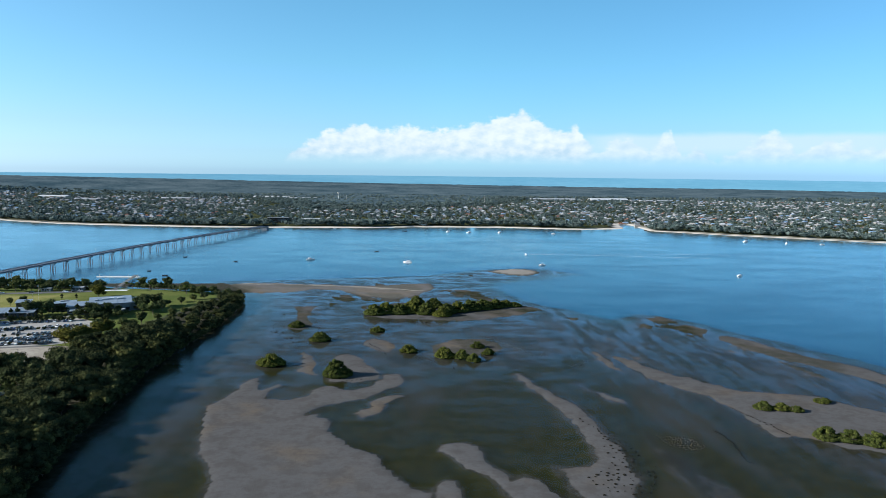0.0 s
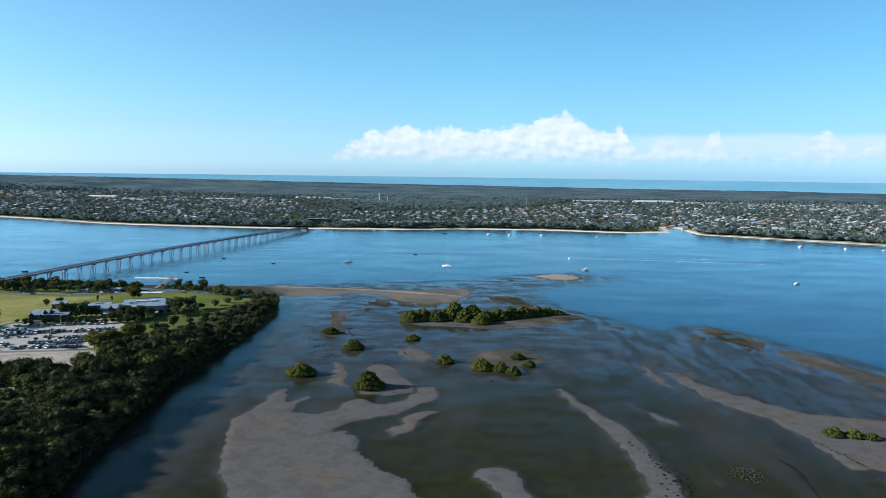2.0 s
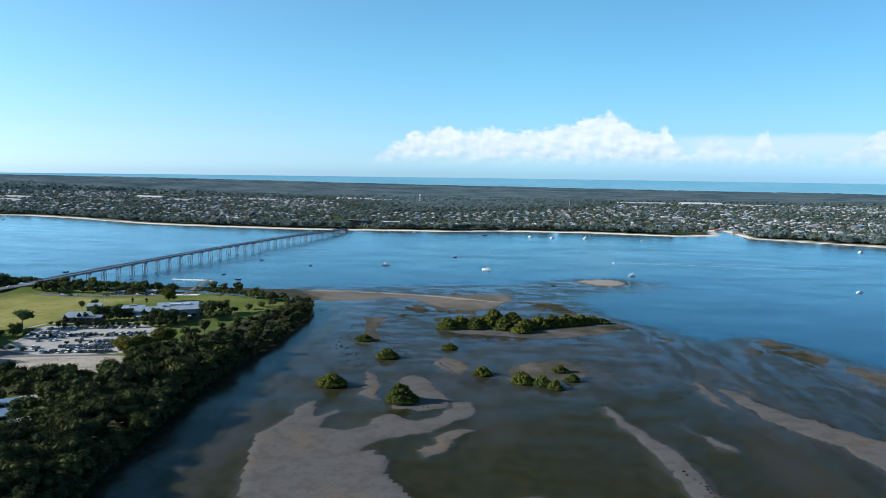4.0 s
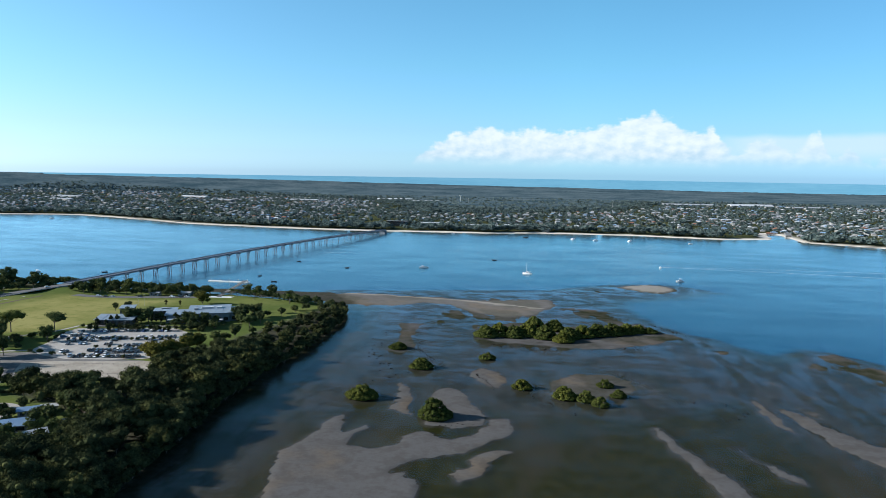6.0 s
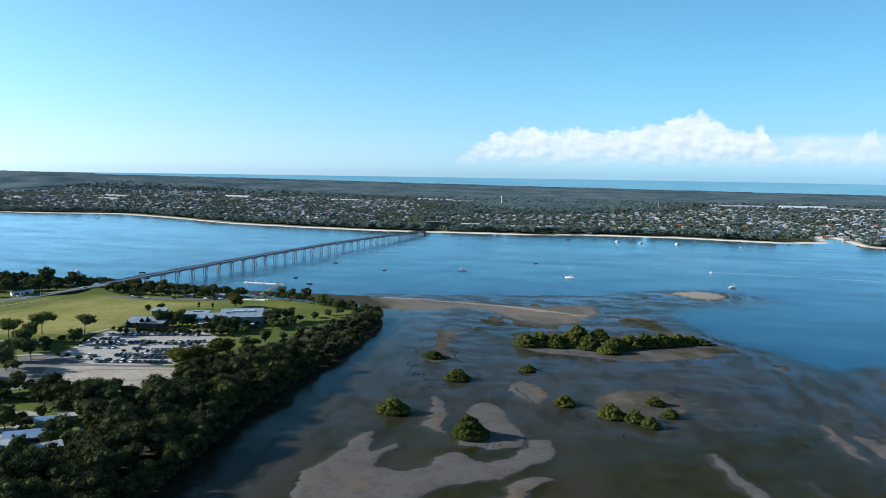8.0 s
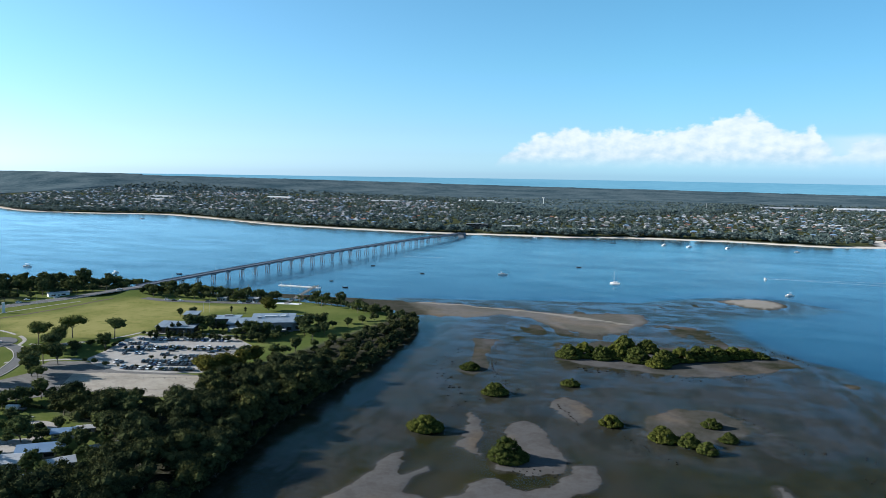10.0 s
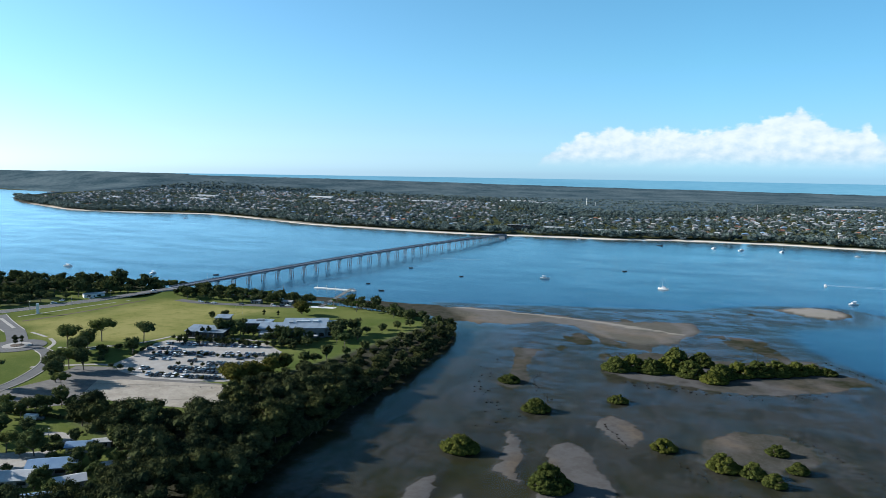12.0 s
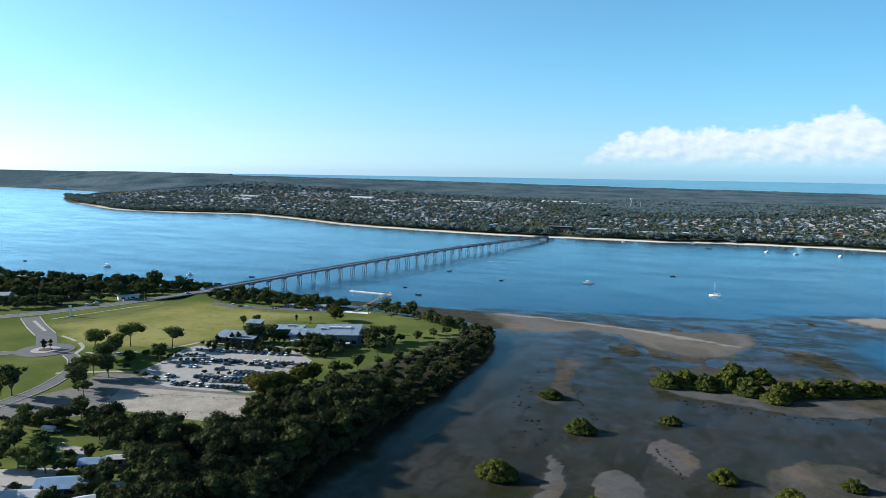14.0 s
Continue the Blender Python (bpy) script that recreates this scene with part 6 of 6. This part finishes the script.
turns = np.where(fg.random(len(cand)) < 0.5, 0, 90) + fg.normal(size=len(cand)) * 6 + np.degrees(wave(cand[:, 0], cand[:, 1], 700)) * 0.5
SINGLE = 290
for k in range(min(SINGLE, len(cand))):
    tagged(copy_thing(HOUSES[styles[k]], pose(cand[k, 0], cand[k, 1], levels[k], 0, 0, turns[k])), group="houses of the town")
for style in range(10):
    which = np.where(styles[SINGLE:] == style)[0] + SINGLE
    for piece in ("wall", "roof"):
        src = next(o for o in HOUSES[style].children if o.name.startswith(piece)).data
        v = np.array([p.co for p in src.vertices])
        src.calc_loop_triangles()
        f = np.array([t.vertices for t in src.loop_triangles])
        a = np.radians(turns[which])[:, None]
        c, s = np.cos(a), np.sin(a)
        allv = np.stack([cand[which, 0:1] + v[:, 0] * c - v[:, 1] * s, cand[which, 1:2] + v[:, 0] * s + v[:, 1] * c, levels[which][:, None] + v[:, 2] + 0 * c], -1).reshape(-1, 3)
        allf = (f[None] + (np.arange(len(which)) * len(v))[:, None, None]).reshape(-1, 3)
        far = from_arrays("far_houses", allv, allf, src.materials[0], smooth=False)
        tagged(far, "rows of small suburban houses far across the water", "houses", kind="stuff")
for proto in HOUSES:
    for o in [*proto.children_recursive, proto]:
        bpy.data.objects.remove(o)


def far_trees(name, spots, heights, material, label, quads=34, kinds=6, size=1.5):
    """A great many small distant trees as one mesh."""
    made = []
    for _ in range(kinds):
        cs = np.array([[fg.normal() * 0.16, fg.normal() * 0.16, 0.62 + fg.normal() * 0.06], [fg.normal() * 0.22, fg.normal() * 0.22, 0.45], [fg.normal() * 0.25, fg.normal() * 0.25, 0.38]])
        cards = leaf_cards(fg, cs, np.array([0.33, 0.3, 0.27]), quads, 0.095 * size)
        core = np.concatenate([c + OCTA * 0.27 for c in cs])
        faces = np.arange(len(cards)).reshape(-1, 4)
        tri = np.concatenate([faces[:, :3], faces[:, [0, 2, 3]], *[OCTA_F + len(cards) + 6 * i for i in range(3)]])
        made.append((np.concatenate([cards, core]), tri))
    z = ground_level(spots[:, 0], spots[:, 1])
    verts, tris, off = [], [], 0
    pick = fg.integers(0, kinds, len(spots))
    for k in range(kinds):
        which = np.where(pick == k)[0]
        v, f = made[k]
        a, h = fg.uniform(0, 6.28, (len(which), 1)), heights[which][:, None]
        c, s, wide = np.cos(a), np.sin(a), fg.uniform(1.15, 1.75, (len(which), 1))
        allv = np.stack([spots[which, 0:1] + (v[:, 0] * c - v[:, 1] * s) * h * wide, spots[which, 1:2] + (v[:, 0] * s + v[:, 1] * c) * h * wide, z[which][:, None] + v[:, 2] * h], -1)
        verts.append(allv.reshape(-1, 3))
        tris.append((f[None] + (np.arange(len(which)) * len(v))[:, None, None]).reshape(-1, 3) + off)
        off += len(which) * len(v)
    return tagged(from_arrays(name, np.concatenate(verts), np.concatenate(tris), material, smooth=False), label, "trees", kind="stuff")


OCTA = np.array([[1, 0, 0], [-1, 0, 0], [0, 1, 0], [0, -1, 0], [0, 0, 1], [0, 0, -1.0]])
OCTA_F = np.array([[0, 2, 4], [2, 1, 4], [1, 3, 4], [3, 0, 4], [2, 0, 5], [1, 2, 5], [3, 1, 5], [0, 3, 5]])


def view_side(p):
    return np.abs(np.degrees(np.arctan2(p[:, 0] + 5, p[:, 1] - 60)) + 12) < 50


spots = np.stack([fg.uniform(-2500, 2300, 36000), fg.uniform(1330, 3250, 36000)], 1)
spots = spots[view_side(spots)]
sd = inside(spots[:, 0], spots[:, 1], ISLAND)
townish = town_density(spots[:, 0], spots[:, 1])
keep = (sd > 30) & (fg.random(len(spots)) < np.where(sd < 110, 0.85, np.where(townish > 0.05, 0.6, 0.75)) * np.clip(1.5 - spots[:, 1] / 3600, 0.4, 1))
spots = spots[keep]
far_trees("town_trees", spots, fg.uniform(5.0, 10.0, len(spots)) + 3.0 * (inside(spots[:, 0], spots[:, 1], TOWN) < 0), M_LEAF_TOWN_HAZED, "blue-green trees between the houses of the town, haze in their colour", 10, size=2.1)
front = np.concatenate([curve_points(ISLAND[4:9], 5.0), curve_points(ISLAND[13:31], 5.0)])
front = front + np.column_stack([fg.normal(size=len(front)) * 4, 27 + np.abs(fg.normal(size=len(front))) * 15])
front = front[(fg.random(len(front)) < 0.85) & (np.abs(front[:, 0] + 345) > 26)]
far_trees("shore_trees", front, fg.uniform(10, 17, len(front)), M_LEAF_TOWN_HAZED, "row of dark trees behind the far beach, tinted for haze", 44, size=1.25)

# closed forest canopy beyond the town
fa, fr = np.radians(np.arange(-80, 44, 0.25)), np.concatenate([np.arange(1900, 3300, 16), np.arange(3300, 4880, 24)])
FA, FR = np.meshgrid(fa, fr, indexing="ij")
FX, FY = FR * np.sin(FA) - 5, FR * np.cos(FA) + 85
town_sd = inside(FX, FY, TOWN)
FZ = ground_level(FX.ravel(), FY.ravel()).reshape(FX.shape) + 8.0 + 2.6 * wave(FX, FY, 24) + 2.5 * wave(FX, FY, 170)
FZ -= 5 * step(town_sd, -220, -20) + 30 * (step(town_sd, -25, 5) + step(-inside(FX, FY, ISLAND), -35, -8))
FZ = np.where((FR > RIM - 5) & (np.degrees(FA) > -40), FZ - 90, FZ)
forest = from_arrays("forest", np.stack([FX, FY, FZ], -1), grid_faces(len(fa), len(fr)), M_FOREST_HAZED)
tagged(forest, "low forest stretching towards the ocean, tinted blue-grey for haze", "forest", kind="stuff")

# landmarks of the far shore
for x, y, h in ((-389, 2587, 32), (-360, 2600, 26), (150, 2550, 30)):
    mast = new("mast")
    mast.location = (x, y, height_at(x, y))
    bm = bmesh.new()
    tube(bm, (0, 0, -1), (0, 0, h), 1.3 if h == 32 else 0.7, 1.0 if h == 32 else 0.4, 8)
    part("shaft", bm, M_WHITE if h == 32 else M_STEEL, mast)
    if h == 32:
        bm = bmesh.new()
        tube(bm, (0, 0, h), (0, 0, h + 4), 2.2, 4.5, 12)
        part("tank", bm, M_WHITE, mast)
    tagged(mast, "pale water tower above the trees" if h == 32 else "slim grey radio mast above the trees", "tower")
inn = make_house(22, 14, 7, M_ROOF_CREAM, M_WHITE, "tall white gabled house on the far shore", 0.45, "house", "gable")
inn.location, inn.rotation_euler[2] = (-44, 1535, height_at(-44, 1535)), radians(80)
block = make_house(46, 14, 11, M_ROOF_GREY, M_GLASS, "long dark glazed building near the bridge head", 0.05, "building", "gable", False, "building")
block.location, block.rotation_euler[2] = (-366, 1548, height_at(-366, 1548)), radians(2)
for x, y, w, d, h, t in ((-300, 1580, 40, 18, 6, 3), (-250, 1560, 34, 16, 5, 0), (-200, 1570, 38, 20, 5, 8), (-640, 1530, 30, 12, 5, 0), (-160, 1540, 30, 14, 5, 4), (-120, 1600, 34, 16, 5, 0), (460, 2950, 190, 40, 5, 4), (700, 2980, 160, 60, 5, 4), (880, 2900, 140, 30, 5, 4), (-700, 2880, 160, 40, 5, 0), (-560, 2760, 120, 40, 5, 0), (-1750, 2250, 120, 30, 6, -20), (-1900, 2480, 150, 40, 6, -20), (-1500, 2700, 130, 36, 6, -15), (-1250, 2450, 90, 30, 6, -10), (-2050, 2150, 90, 26, 6, -25), (-1000, 2620, 110, 30, 6, 0)):
    hall = make_house(w, d, h, M_ROOF_PALE, M_WALL_CREAM, "large low building with a pale metal roof", 0.1, "building", "gable", False, "building")
    hall.location, hall.rotation_euler[2] = (x, y, height_at(x, y)), radians(t)
